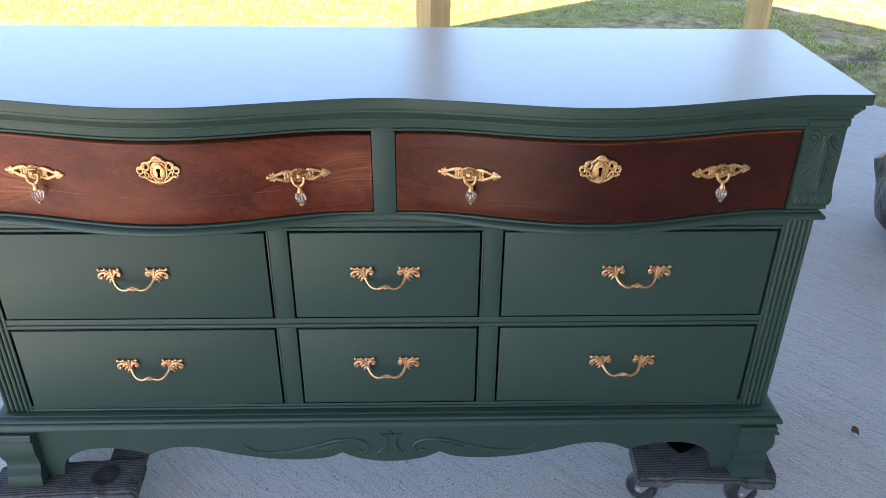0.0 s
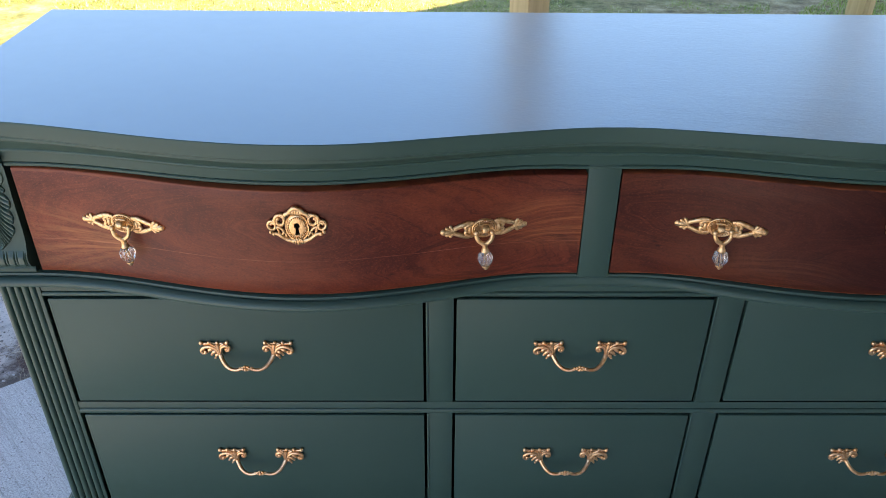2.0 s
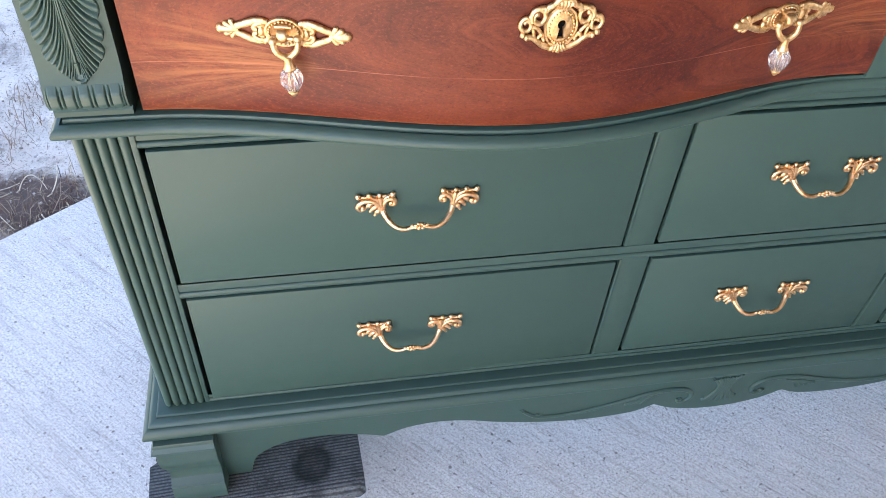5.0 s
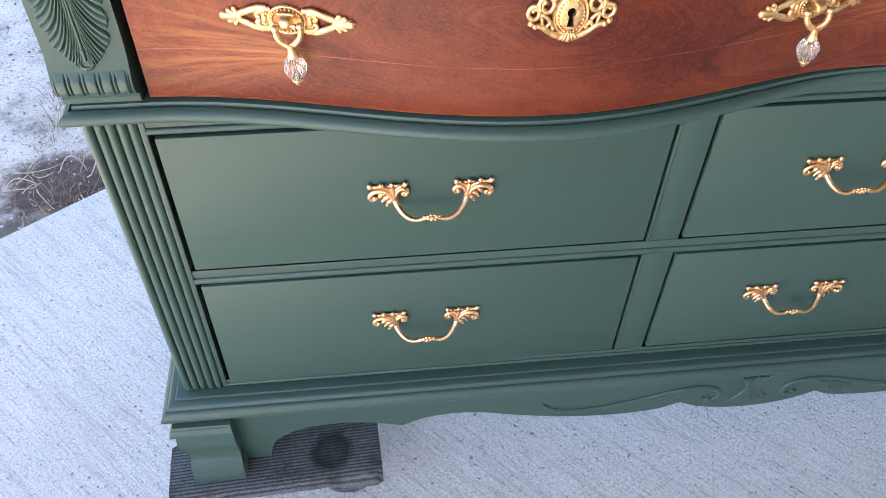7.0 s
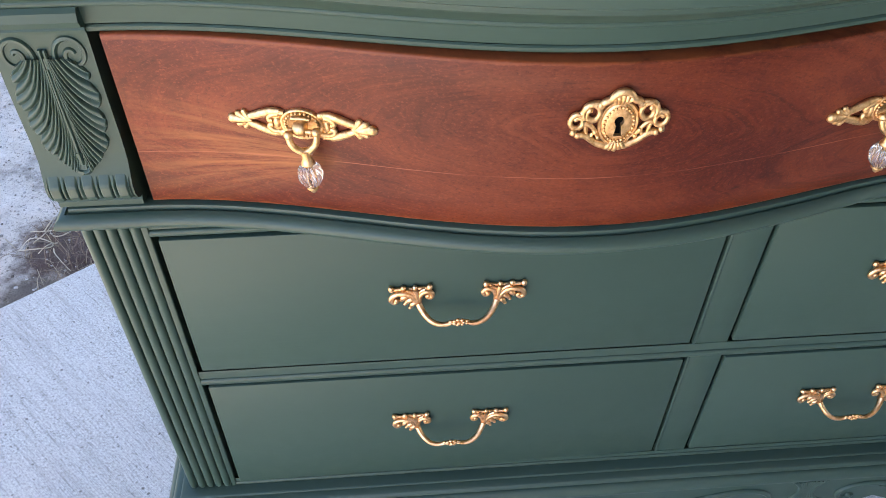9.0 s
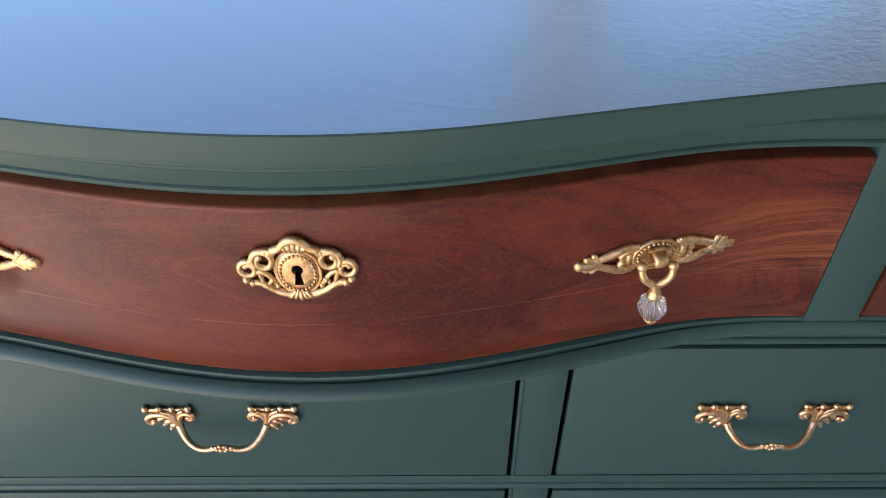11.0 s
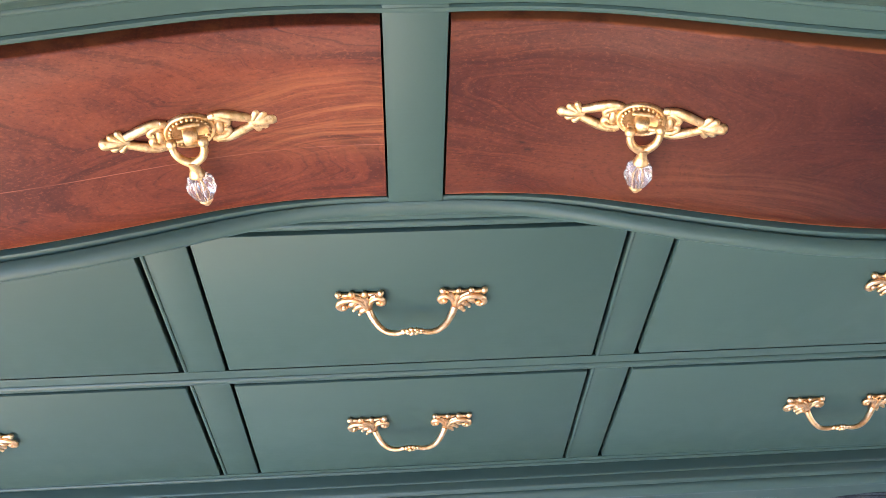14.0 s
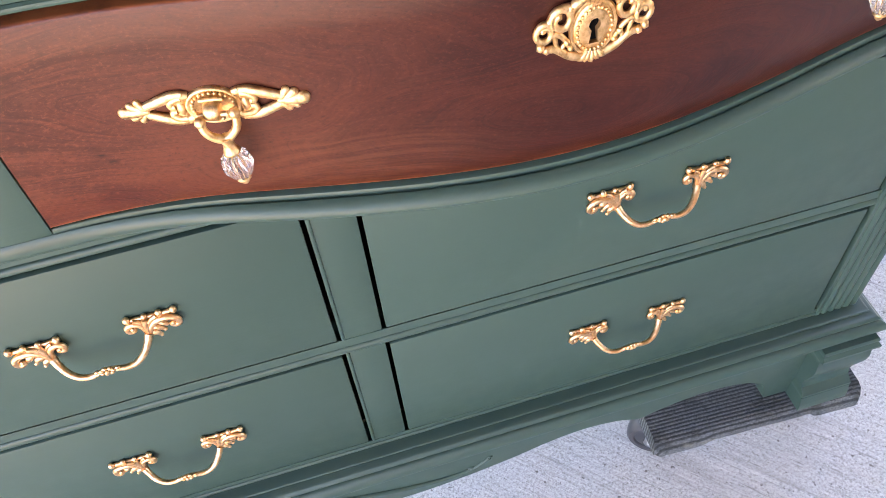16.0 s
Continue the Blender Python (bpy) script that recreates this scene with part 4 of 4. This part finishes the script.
def pull_plate():
    bm = bmesh.new()
    # dished oval with a beaded rim
    oval = lambda f, y: [(0.0205 * f * math.cos(a), y, 0.0150 * f * math.sin(a)) for a in [2 * math.pi * k / 32 for k in range(32)]]
    loft(bm, [oval(1.0, 0.001), oval(1.02, -0.0015), oval(0.97, -0.0034), oval(0.90, -0.0036), oval(0.84, -0.0026), oval(0.68, -0.0024), oval(0.60, -0.0008), oval(0.05, -0.0004)], closed=True)
    for k in range(24):
        a = 2 * math.pi * k / 24
        ball(bm, (0.0155 * math.cos(a), -0.0030, 0.0113 * math.sin(a)), 0.0017, 1)
    for s in (-1, 1):
        for w in (-1, 1):   # two strands close round a pointed eye, with a small scroll inside
            ps = smoothed([(0.0165, -0.0012, w * 0.0090), (0.0215, -0.0018, w * 0.0104), (0.0275, -0.0022, w * 0.0104), (0.0345, -0.0024, w * 0.0084), (0.0415, -0.0022, w * 0.0058), (0.0475, -0.0020, w * 0.0036), (0.0520, -0.0020, w * 0.0020)], 4)
            tube(bm, [(s * p.x, p.y, p.z) for p in ps], taper(len(ps), 0.0034, 0.0034, 0.0042), 8, flat=0.72)
            ps = smoothed([(0.0215, -0.0022, w * 0.0086), (0.0262, -0.0028, w * 0.0080), (0.0300, -0.0028, w * 0.0054), (0.0296, -0.0028, w * 0.0022), (0.0268, -0.0028, w * 0.0022)], 4)
            tube(bm, [(s * p.x, p.y, p.z) for p in ps], taper(len(ps), 0.0030, 0.0026), 7, flat=0.9)
            ball(bm, (s * 0.0240, -0.0010, w * 0.0055), 0.0052, 2, (1.1, 0.50, 1.0))
            ball(bm, (s * 0.0200, -0.0022, w * 0.0116), 0.0024, 1)
        ball(bm, (s * 0.0232, -0.0022, 0.0), 0.0040, 2, (0.9, 0.7, 1.5))
        # three-lobed shell at the tip
        for e, r0, r1 in (((0.0648, 0.0), 0.0030, 0.0050), ((0.0590, 0.0050), 0.0022, 0.0034), ((0.0590, -0.0050), 0.0022, 0.0034), ((0.0532, 0.0072), 0.0022, 0.0031), ((0.0532, -0.0072), 0.0022, 0.0031)):
            tube(bm, smoothed([(s * 0.0470, -0.002, 0), (s * (0.047 + e[0]) / 2, -0.0028, e[1] * 0.42), (s * e[0], -0.0016, e[1])], 3), taper(7, r0, r1), 7, flat=0.8)
            ball(bm, (s * e[0], -0.0016, e[1]), r1, 2, (1, 0.8, 1))
    tube(bm, [(-0.0085, -0.0046, 0.0072), (0.0085, -0.0046, 0.0072)], 0.0019, 8)
    knob = bmesh.new()   # barrel that carries the drop
    lathe(knob, [(0.002, -0.0056), (0.0054, -0.0056), (0.0061, -0.0046), (0.0066, -0.0032), (0.0068, 0.0), (0.0066, 0.0032), (0.0061, 0.0046), (0.0054, 0.0056), (0.002, 0.0056)], segs=20)
    bmesh.ops.rotate(knob, verts=knob.verts, matrix=Matrix.Rotation(radians(90), 3, "Y"))
    bmesh.ops.translate(knob, verts=knob.verts, vec=(0, -0.0082, 0.0006))
    tmp = bpy.data.meshes.new("barrel")
    knob.to_mesh(tmp)
    knob.free()
    bm.from_mesh(tmp)
    bpy.data.meshes.remove(tmp)
    tube(bm, [(-0.0110, -0.0105, -0.0005), (0.0110, -0.0105, -0.0005)], 0.0020, 8)
    return bm


def pull_yoke():
    bm = bmesh.new()
    for s in (-1, 1):
        ball(bm, (s * 0.0108, -0.0108, -0.0008), 0.0038, 2)
        ps = smoothed([(s * 0.0108, -0.0110, -0.002), (s * 0.0102, -0.0126, -0.0070), (s * 0.0074, -0.0132, -0.0120), (s * 0.0028, -0.0132, -0.0158), (0, -0.0132, -0.0170)], 4)
        tube(bm, ps, taper(len(ps), 0.0026, 0.0034), 8)
    lathe(bm, [(0.0042, -0.0150), (0.0036, -0.0205), (0.0044, -0.0250), (0.0054, -0.0262), (0.0057, -0.0280), (0.0046, -0.0290), (0.0040, -0.0298)], (0, -0.0132, 0))
    return bm


def pull_finial():
    bm = bmesh.new()
    lathe(bm, [(0.0035, -0.0505), (0.0050, -0.0514), (0.0050, -0.0528), (0.0032, -0.0542), (0.0028, -0.0560), (0.0014, -0.0576), (0.0004, -0.0580)], (0, -0.0132, 0))
    return bm


def pull_rod():
    bm = bmesh.new()
    tube(bm, [(0, -0.0132, -0.0270), (0, -0.0132, -0.0520)], 0.0013, 8)
    return bm


def pull_glass():
    bm = bmesh.new()
    prof = [(0.0036, -0.0285), (0.0066, -0.0302), (0.0085, -0.0335), (0.0094, -0.0375), (0.0093, -0.0410), (0.0081, -0.0450), (0.0061, -0.0485), (0.0042, -0.0510)]
    lathe(bm, prof, (0, -0.0132, 0), 66, lobes=11, depth=0.12, twist=2.0)
    return bm


def scutcheon():
    bm = bmesh.new()
    # oval shield with a keyhole cut through
    hole = []
    for k in range(12):
        a = -math.pi / 2 + 0.5 + (2 * math.pi - 1.0) * k / 11
        hole.append((0.0043 * math.cos(a), 0.0028 + 0.0043 * math.sin(a)))
    hole += [(-0.0036, -0.0098), (0.0036, -0.0098)]
    rings = []
    for f, y in ((1.0, 0.0), (1.02, -0.0022), (0.92, -0.0034), (0.62, -0.0044)):
        rings.append([(0.0150 * f * math.cos(a), y, 0.0170 * f * math.sin(a)) for a in [math.atan2(h[1], h[0] + 1e-6) for h in hole]])
    rings.append([(h[0], -0.0044, h[1]) for h in hole])
    rings.append([(h[0], -0.0005, h[1]) for h in hole])
    loft(bm, rings, closed=True)
    for k in range(26):
        a = 2 * math.pi * k / 26
        ball(bm, (0.0125 * math.cos(a), -0.0042, 0.0142 * math.sin(a)), 0.00135, 1)
    tube(bm, [(0.0160 * math.cos(a), -0.0015, 0.0182 * math.sin(a)) for a in [2 * math.pi * k / 28 for k in range(28)]], 0.0018, 6, closed=True)
    # scalloped crest above, small shell below
    crest = smoothed([(-0.0175, -0.0018, 0.0140), (-0.0150, -0.0030, 0.0185), (-0.0100, -0.0030, 0.0205), (-0.0055, -0.0036, 0.0255), (0, -0.0040, 0.0272), (0.0055, -0.0036, 0.0255), (0.0100, -0.0030, 0.0205), (0.0150, -0.0030, 0.0185), (0.0175, -0.0018, 0.0140)], 4)
    tube(bm, crest, 0.0030, 8)
    for k in range(-2, 3):
        tube(bm, smoothed([(0.0026 * k, -0.002, 0.0172), (0.0034 * k, -0.0042, 0.0215), (0.0040 * k, -0.003, 0.0250 - 0.0016 * abs(k))], 3), taper(7, 0.0022, 0.0028), 6)
        tube(bm, smoothed([(0.0018 * k, -0.0030, -0.0160), (0.0034 * k, -0.0040, -0.0190), (0.0044 * k, -0.0022, -0.0226 + 0.0013 * abs(k))], 3), taper(7, 0.0018, 0.0026), 6)
    for s in (-1, 1):
        def run(pts, r0, r1, n=4):
            ps = smoothed([(s * px, -0.0022, pz) for px, pz in pts], n)
            tube(bm, ps, taper(len(ps), r0, r1), 8)

        def hoop(hx, hz, rad, thick, a0, a1, r1):
            a2 = a1 + (a1 - a0) * 0.42   # the hoop goes on inwards as a scroll
            ring = [(s * (hx + rad * c * math.cos(a)), -0.0024, hz + rad * c * math.sin(a)) for a, c in [(a0 + (a2 - a0) * k / 18, 1.0 if k < 12 else 1.0 - 0.085 * (k - 11)) for k in range(19)]]
            tube(bm, ring, taper(19, thick, r1), 8)
            ball(bm, ring[-1], r1 * 1.25, 1)

        hoop(0.0242, 0.0100, 0.0070, 0.0027, radians(-40), radians(280), 0.0023)
        hoop(0.0356, 0.0032, 0.0058, 0.0024, radians(130), radians(-175), 0.0021)
        run([(0.0165, 0.0165), (0.0200, 0.0172), (0.0235, 0.0172)], 0.0028, 0.0026)
        run([(0.0300, 0.0118), (0.0330, 0.0092)], 0.0026, 0.0024)
        run([(0.0330, -0.0022), (0.0280, 0.0006), (0.0230, -0.0014), (0.0190, -0.0060), (0.0162, -0.0105)], 0.0021, 0.0019)
        run([(0.0335, -0.0085), (0.0282, -0.0088), (0.0230, -0.0120), (0.0168, -0.0162), (0.0100, -0.0185), (0.0045, -0.0190)], 0.0028, 0.0031)
        run([(0.0262, -0.0090), (0.0270, -0.0045), (0.0284, 0.0002)], 0.0019, 0.0019)
        run([(0.0225, -0.0105), (0.0205, -0.0075), (0.0190, -0.0060)], 0.0018, 0.0018)
        for px, pz, rad in ((0.0378, -0.0060, 0.0034), (0.0335, -0.0085, 0.0034), (0.0192, -0.0062, 0.0029), (0.0178, 0.0165, 0.0032), (0.0160, -0.0110, 0.0024)):
            ball(bm, (s * px, -0.0028, pz), rad, 1)
    return bm


def keyhole_plate():
    bm = bmesh.new()
    box(bm, -0.0060, 0.0060, -0.0006, 0.0004, -0.0100, 0.0080)
    return bm


shared = {}


def fitting(name, make, material, parent, m4, label="", smooth=60):
    """Alike fittings share one mesh."""
    if name not in shared:
        ob = part(name, make(), material, parent, label, smooth)
        shared[name] = ob.data
    else:
        ob = tagged(new(name, shared[name]), label)
        ob.parent = parent
    ob.matrix_world = m4
    return ob


PLATE, LOCK = Matrix.Diagonal((0.815, 0.9, 0.88, 1)), Matrix.Diagonal((0.84, 0.9, 1.00, 1))
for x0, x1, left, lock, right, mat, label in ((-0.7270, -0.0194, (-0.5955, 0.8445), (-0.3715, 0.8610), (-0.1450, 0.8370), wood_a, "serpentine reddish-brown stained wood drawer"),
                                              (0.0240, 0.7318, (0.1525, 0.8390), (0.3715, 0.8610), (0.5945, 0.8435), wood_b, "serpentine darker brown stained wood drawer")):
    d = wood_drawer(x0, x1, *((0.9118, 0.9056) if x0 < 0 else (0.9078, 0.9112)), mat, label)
    for x, z in (left, right):
        fitting("pull_plate", pull_plate, brass, d, seat(x, z) @ PLATE, "pierced gilt brass pull plate")
        hang = Matrix.Translation((x, front_case(x) - 0.0067, z)) @ Matrix.Rotation(radians(-3.5), 4, "Y") @ Matrix.Scale(0.94, 4)
        fitting("pull_yoke", pull_yoke, brass, d, hang, "gilt brass drop")
        fitting("pull_finial", pull_finial, brass, d, hang, "small brass finial")
        fitting("drop_rod", pull_rod, brass, d, hang, "thin brass rod through the glass")
        fitting("glass_drop", pull_glass, glass, d, hang, "fluted clear glass drop")
    fitting("escutcheon", scutcheon, brass, d, seat(*lock) @ LOCK, "pierced gilt brass keyhole plate")
    fitting("keyhole", keyhole_plate, black, d, seat(*lock) @ LOCK, "dark keyhole")


# ---- dollies under the feet ----
def dolly(xc, yc, yaw, depth, cover):
    th = tagged(new("furniture_dolly"), "carpet-covered furniture dolly on casters under the dresser", "dolly", group="dollies under the dresser")
    for y0, y1 in ((-0.080, depth), (0.300, 0.410)):
        bm = bmesh.new()
        nx, pr = 34, [(y0 + 0.012, 0), (y0 + 0.002, 0.0), (y0, 0.2), (y0 + 0.003, 0.55), (y0 + 0.009, 0.88), (y0 + 0.018, 1.0), (y1 - 0.012, 1.0), (y1 - 0.004, 0.93), (y1, 0.7), (y1, 0.2), (y1 - 0.004, 0.0), (y1 - 0.012, 0)]
        rows = []
        for i in range(nx + 1):
            s = -1 + 2 * i / nx
            x = 0.152 * s
            end = min(1.0, max(0.0, (abs(s) - 0.50) / 0.04))
            low = 0.1025 - 0.0150 * end + 0.003 * noise.noise(Vector((x * 30, y0, xc)))
            rnd = 1 - max(0.0, abs(s) - 0.95) * 2.2
            rows.append([(x, (y0 + y1) / 2 + (y - (y0 + y1) / 2) * (1 + 0.012 * noise.noise(Vector((x * 25, y * 9, xc)))) * rnd, low + (0.1190 - low) * h * (0.94 + 0.06 * rnd)) for y, h in pr])
        loft(bm, rows, closed=True, cap=True)
        part("carpet_pad", bm, cover, th, "dirty grey ribbed carpet")
    for s in (-1, 1):
        bm = bmesh.new()
        box(bm, *sorted((s * 0.070, s * 0.147)), depth + 0.002, 0.298, 0.084, 0.1130, 0.006)
        part("side_board", bm, carpet, th)
        for y in (-0.030, 0.355):
            swivel = Matrix.Translation((s * 0.113, y, 0)) @ Matrix.Rotation(radians(72 + 14 * s), 4, "Z")
            bm = bmesh.new()
            box(bm, -0.024, 0.024, -0.024, 0.024, 0.0905, 0.0950, 0.001)
            lathe(bm, [(0.016, 0.078), (0.021, 0.082), (0.021, 0.089), (0.014, 0.0905)], segs=18)
            for k in (-1, 1):   # tapered side plates with an axle bolt
                x0 = k * 0.0165
                rows = [[(x0 + k * 0.0012 * e, yy, z) for yy, z in ((-0.020, 0.080), (0.020, 0.080), (0.0245, 0.036), (0.0195, 0.029), (0.0085, 0.029), (0.0035, 0.036))] for e in (-1, 1)]
                loft(bm, rows, closed=True, cap=True)
                ball(bm, (x0 + k * 0.002, 0.014, 0.037), 0.0055, 2, (0.6, 1, 1))
            box(bm, -0.0175, 0.0175, -0.020, 0.020, 0.076, 0.080, 0.001)
            bm.transform(swivel)
            part("caster_fork", bm, steel, th, "zinc-plated steel fork")
            bm = bmesh.new()
            prof = [(0.006, -0.012), (0.024, -0.010), (0.026, -0.013), (0.032, -0.013), (0.0355, -0.009), (0.0365, 0.0), (0.0355, 0.009), (0.032, 0.013), (0.026, 0.013), (0.024, 0.010), (0.006, 0.012)]
            lathe(bm, prof, segs=28)
            bmesh.ops.rotate(bm, verts=bm.verts, matrix=Matrix.Rotation(radians(90), 3, "Y"))
            bmesh.ops.translate(bm, verts=bm.verts, vec=(0, 0.014, 0.0366))
            bm.transform(swivel)
            part("caster_wheel", bm, rubber, th, "dark rubber wheel")
    th.matrix_world = Matrix.Translation((xc, yc, 0)) @ Matrix.Rotation(radians(yaw), 4, "Z")
    return th


dolly(-0.702, 0.010, 3.0, 0.020, carpet_stained)
worn = dolly(0.696, 0.030, -2.5, 0.036, carpet)
bm = bmesh.new()
edge = [(-0.068, 0.036), (-0.064, 0.020), (-0.052, 0.006), (-0.044, -0.003), (-0.030, 0.004), (-0.012, 0.016), (0.000, 0.026), (0.002, 0.036)]
rows = [[(x + 0.002 * noise.noise(Vector((x * 90, y * 90, 1))), y - 0.003 * k, z) for x, y in edge] for k, z in ((0, 0.1175), (0, 0.1206))]
loft(bm, rows, closed=True, cap=True)
patch = part("bare_patch", bm, black, worn, "dark worn-through patch in the carpet")
patch.matrix_parent_inverse = Matrix.Identity(4)

# ---- loose things ----
bm = bmesh.new()
bmesh.ops.create_icosphere(bm, subdivisions=4, radius=1.0)
for v in bm.verts:
    n3 = noise.noise_vector(v.co * 1.8) * 0.14 + noise.noise_vector(v.co * 5.0) * 0.05
    v.co = Vector((v.co.x * 0.30, v.co.y * 0.34, max(v.co.z, -0.72) * 0.27 + 0.195)) + n3 * 0.30
    v.co.z = max(v.co.z, 0.002)
bag = tagged(part("plastic_bag", bm, plastic), "crumpled black plastic bag on the concrete", "bag")
bag.location = (2.018, 1.20, 0)


def dry_leaf(x, y, s, turn):
    bm = bmesh.new()
    rows = []
    for i in range(7):
        t = i / 6
        w = 0.55 * math.sin(math.pi * (0.06 + 0.9 * t))
        rows.append([((t - 0.5) * 1.6, w * k, 0.75 * abs(k) * (0.5 + t) + 0.22 * math.sin(6 * t + 2 * k)) for k in (-1, -0.5, 0, 0.5, 1)])
    loft(bm, rows)
    for v in bm.verts:
        v.co *= s
    ob = tagged(part("dry_leaf", bm, leaf_mat), "curled brown dry leaf on the concrete", "leaf", group="dry leaves")
    ob.matrix_world = Matrix.Translation((x, y, 0.002)) @ Matrix.Rotation(turn, 4, "Z")


for x, y, s, turn in ((1.172, 0.214, 0.014, 2.0), (1.376, 0.436, 0.010, 0.3)):
    dry_leaf(x, y, s, turn)


# ---- grass ----
def blades(name, spots, hmin, hmax, width, material, label, lean=0.6):
    rng = np.random.default_rng(5)
    verts, faces = [], []
    for (x, y) in spots:
        a = rng.uniform(0, 2 * math.pi)
        h, w = rng.uniform(hmin, hmax), width * rng.uniform(0.6, 1.3)
        l = rng.uniform(0.1, lean) * h * 1.3
        dx, dy = math.cos(a), math.sin(a)
        z = -0.06
        i = len(verts)
        verts += [(x - dy * w, y + dx * w, z), (x + dy * w, y - dx * w, z), (x + dx * l * 0.4 + dy * w * 0.7, y + dy * l * 0.4 - dx * w * 0.7, z + h * 0.62), (x + dx * l * 0.4 - dy * w * 0.7, y + dy * l * 0.4 + dx * w * 0.7, z + h * 0.62), (x + dx * l, y + dy * l, z + h * (1 - 0.25 * lean))]
        faces += [(i, i + 1, i + 2, i + 3), (i + 3, i + 2, i + 4)]
    me = bpy.data.meshes.new(name)
    me.from_pydata(verts, [], faces)
    me.materials.append(material)
    return tagged(new(name, me), label, "grass", kind="stuff")


rng = np.random.default_rng(3)


def scatter(n, x0, x1, y0, y1, keep):
    pts = np.stack([rng.uniform(x0, x1, n), rng.uniform(y0, y1, n)], 1)
    return [tuple(p) for p in pts if keep(*p)]


def off_slab(x, y, gap=0.03):
    u, v = x * U.x + y * U.y, x * V.x + y * V.y
    return v > EDGE_V + gap or u > END_U + gap


def tufty(x, y):
    return noise.noise(Vector((x * 1.3, y * 1.3, 3.0))) + 0.5 * noise.noise(Vector((x * 5, y * 5, 7.0)))


blades("lawn_grass", scatter(330000, -3.4, 6.0, 1.7, 6.6, lambda x, y: off_slab(x, y) and x * U.x + y * U.y > -0.2 + 2.5 * max(0.0, 2.4 - y) and tufty(x, y) > (-0.12 if x * U.x + y * U.y > 3.3 else -0.30)), 0.012, 0.036, 0.0024, grass_mat, "short patchy green and straw lawn grass", 1.0)
blades("dry_grass", scatter(26000, -2.6, 0.5, 0.4, 2.8, lambda x, y: off_slab(x, y) and tufty(x + 9, y) > 0.24 - 0.34 * (x * V.x + y * V.y < EDGE_V + 0.16)), 0.02, 0.075, 0.0010, straw_mat, "sparse dry straw on sandy soil", 1.0)

def heap(x, y):
    d = math.hypot((x + 1.235) / 0.13, (y - 0.815) / 0.10) + 0.35 * noise.noise(Vector((x * 16, y * 16, 2.0)))
    return d < 1.0 and off_slab(x, y)


blades("straw_litter", scatter(900, -1.45, -1.02, 0.62, 1.0, heap), 0.010, 0.034, 0.0011, straw_mat, "tangled brown straw litter beside the slab", 3.4)

# pale bent stems among the litter
rng_s = random.Random(12)
for k in range(11):
    x0, y0, turn = -1.25 + rng_s.uniform(-0.10, 0.09), 0.815 + rng_s.uniform(-0.06, 0.07), rng_s.uniform(0, 6.28)
    length, curl = rng_s.uniform(0.05, 0.11), rng_s.uniform(-2.6, 2.6)
    pts = [Vector((x0, y0, -0.048))]
    for q in range(10):
        a = turn + curl * q / 9
        pts.append(pts[-1] + Vector((math.cos(a), math.sin(a), 0)) * (length / 10))
        pts[-1].z = -0.046 + 0.016 * math.sin(math.pi * q / 9) * (k % 3)
    if not off_slab(pts[-1].x, pts[-1].y, 0.0):
        continue
    bm = bmesh.new()
    tube(bm, pts, taper(len(pts), 0.0016, 0.0008), 5)
    tagged(part("dry_twig", bm, stem_mat, smooth=60), "pale bent dry twig on the soil", "twig", group="dry twigs beside the slab")

# small stones on the bare soil beside the slab
bm = bmesh.new()
for (x, y) in scatter(4200, -2.2, 0.0, 0.4, 2.2, lambda x, y: off_slab(x, y, 0.01)):
    sz = rng.uniform(0.0012, 0.0042)
    bmesh.ops.create_icosphere(bm, subdivisions=1, radius=sz, matrix=Matrix.Translation((x, y, -0.055 + 0.2 * sz)) @ Matrix.Diagonal((rng.uniform(0.7, 1.4), rng.uniform(0.7, 1.4), 0.6, 1)))
tagged(part("gravel", bm, pebble_mat, smooth=60), "small grey and brown stones on sandy soil", "gravel", kind="stuff")
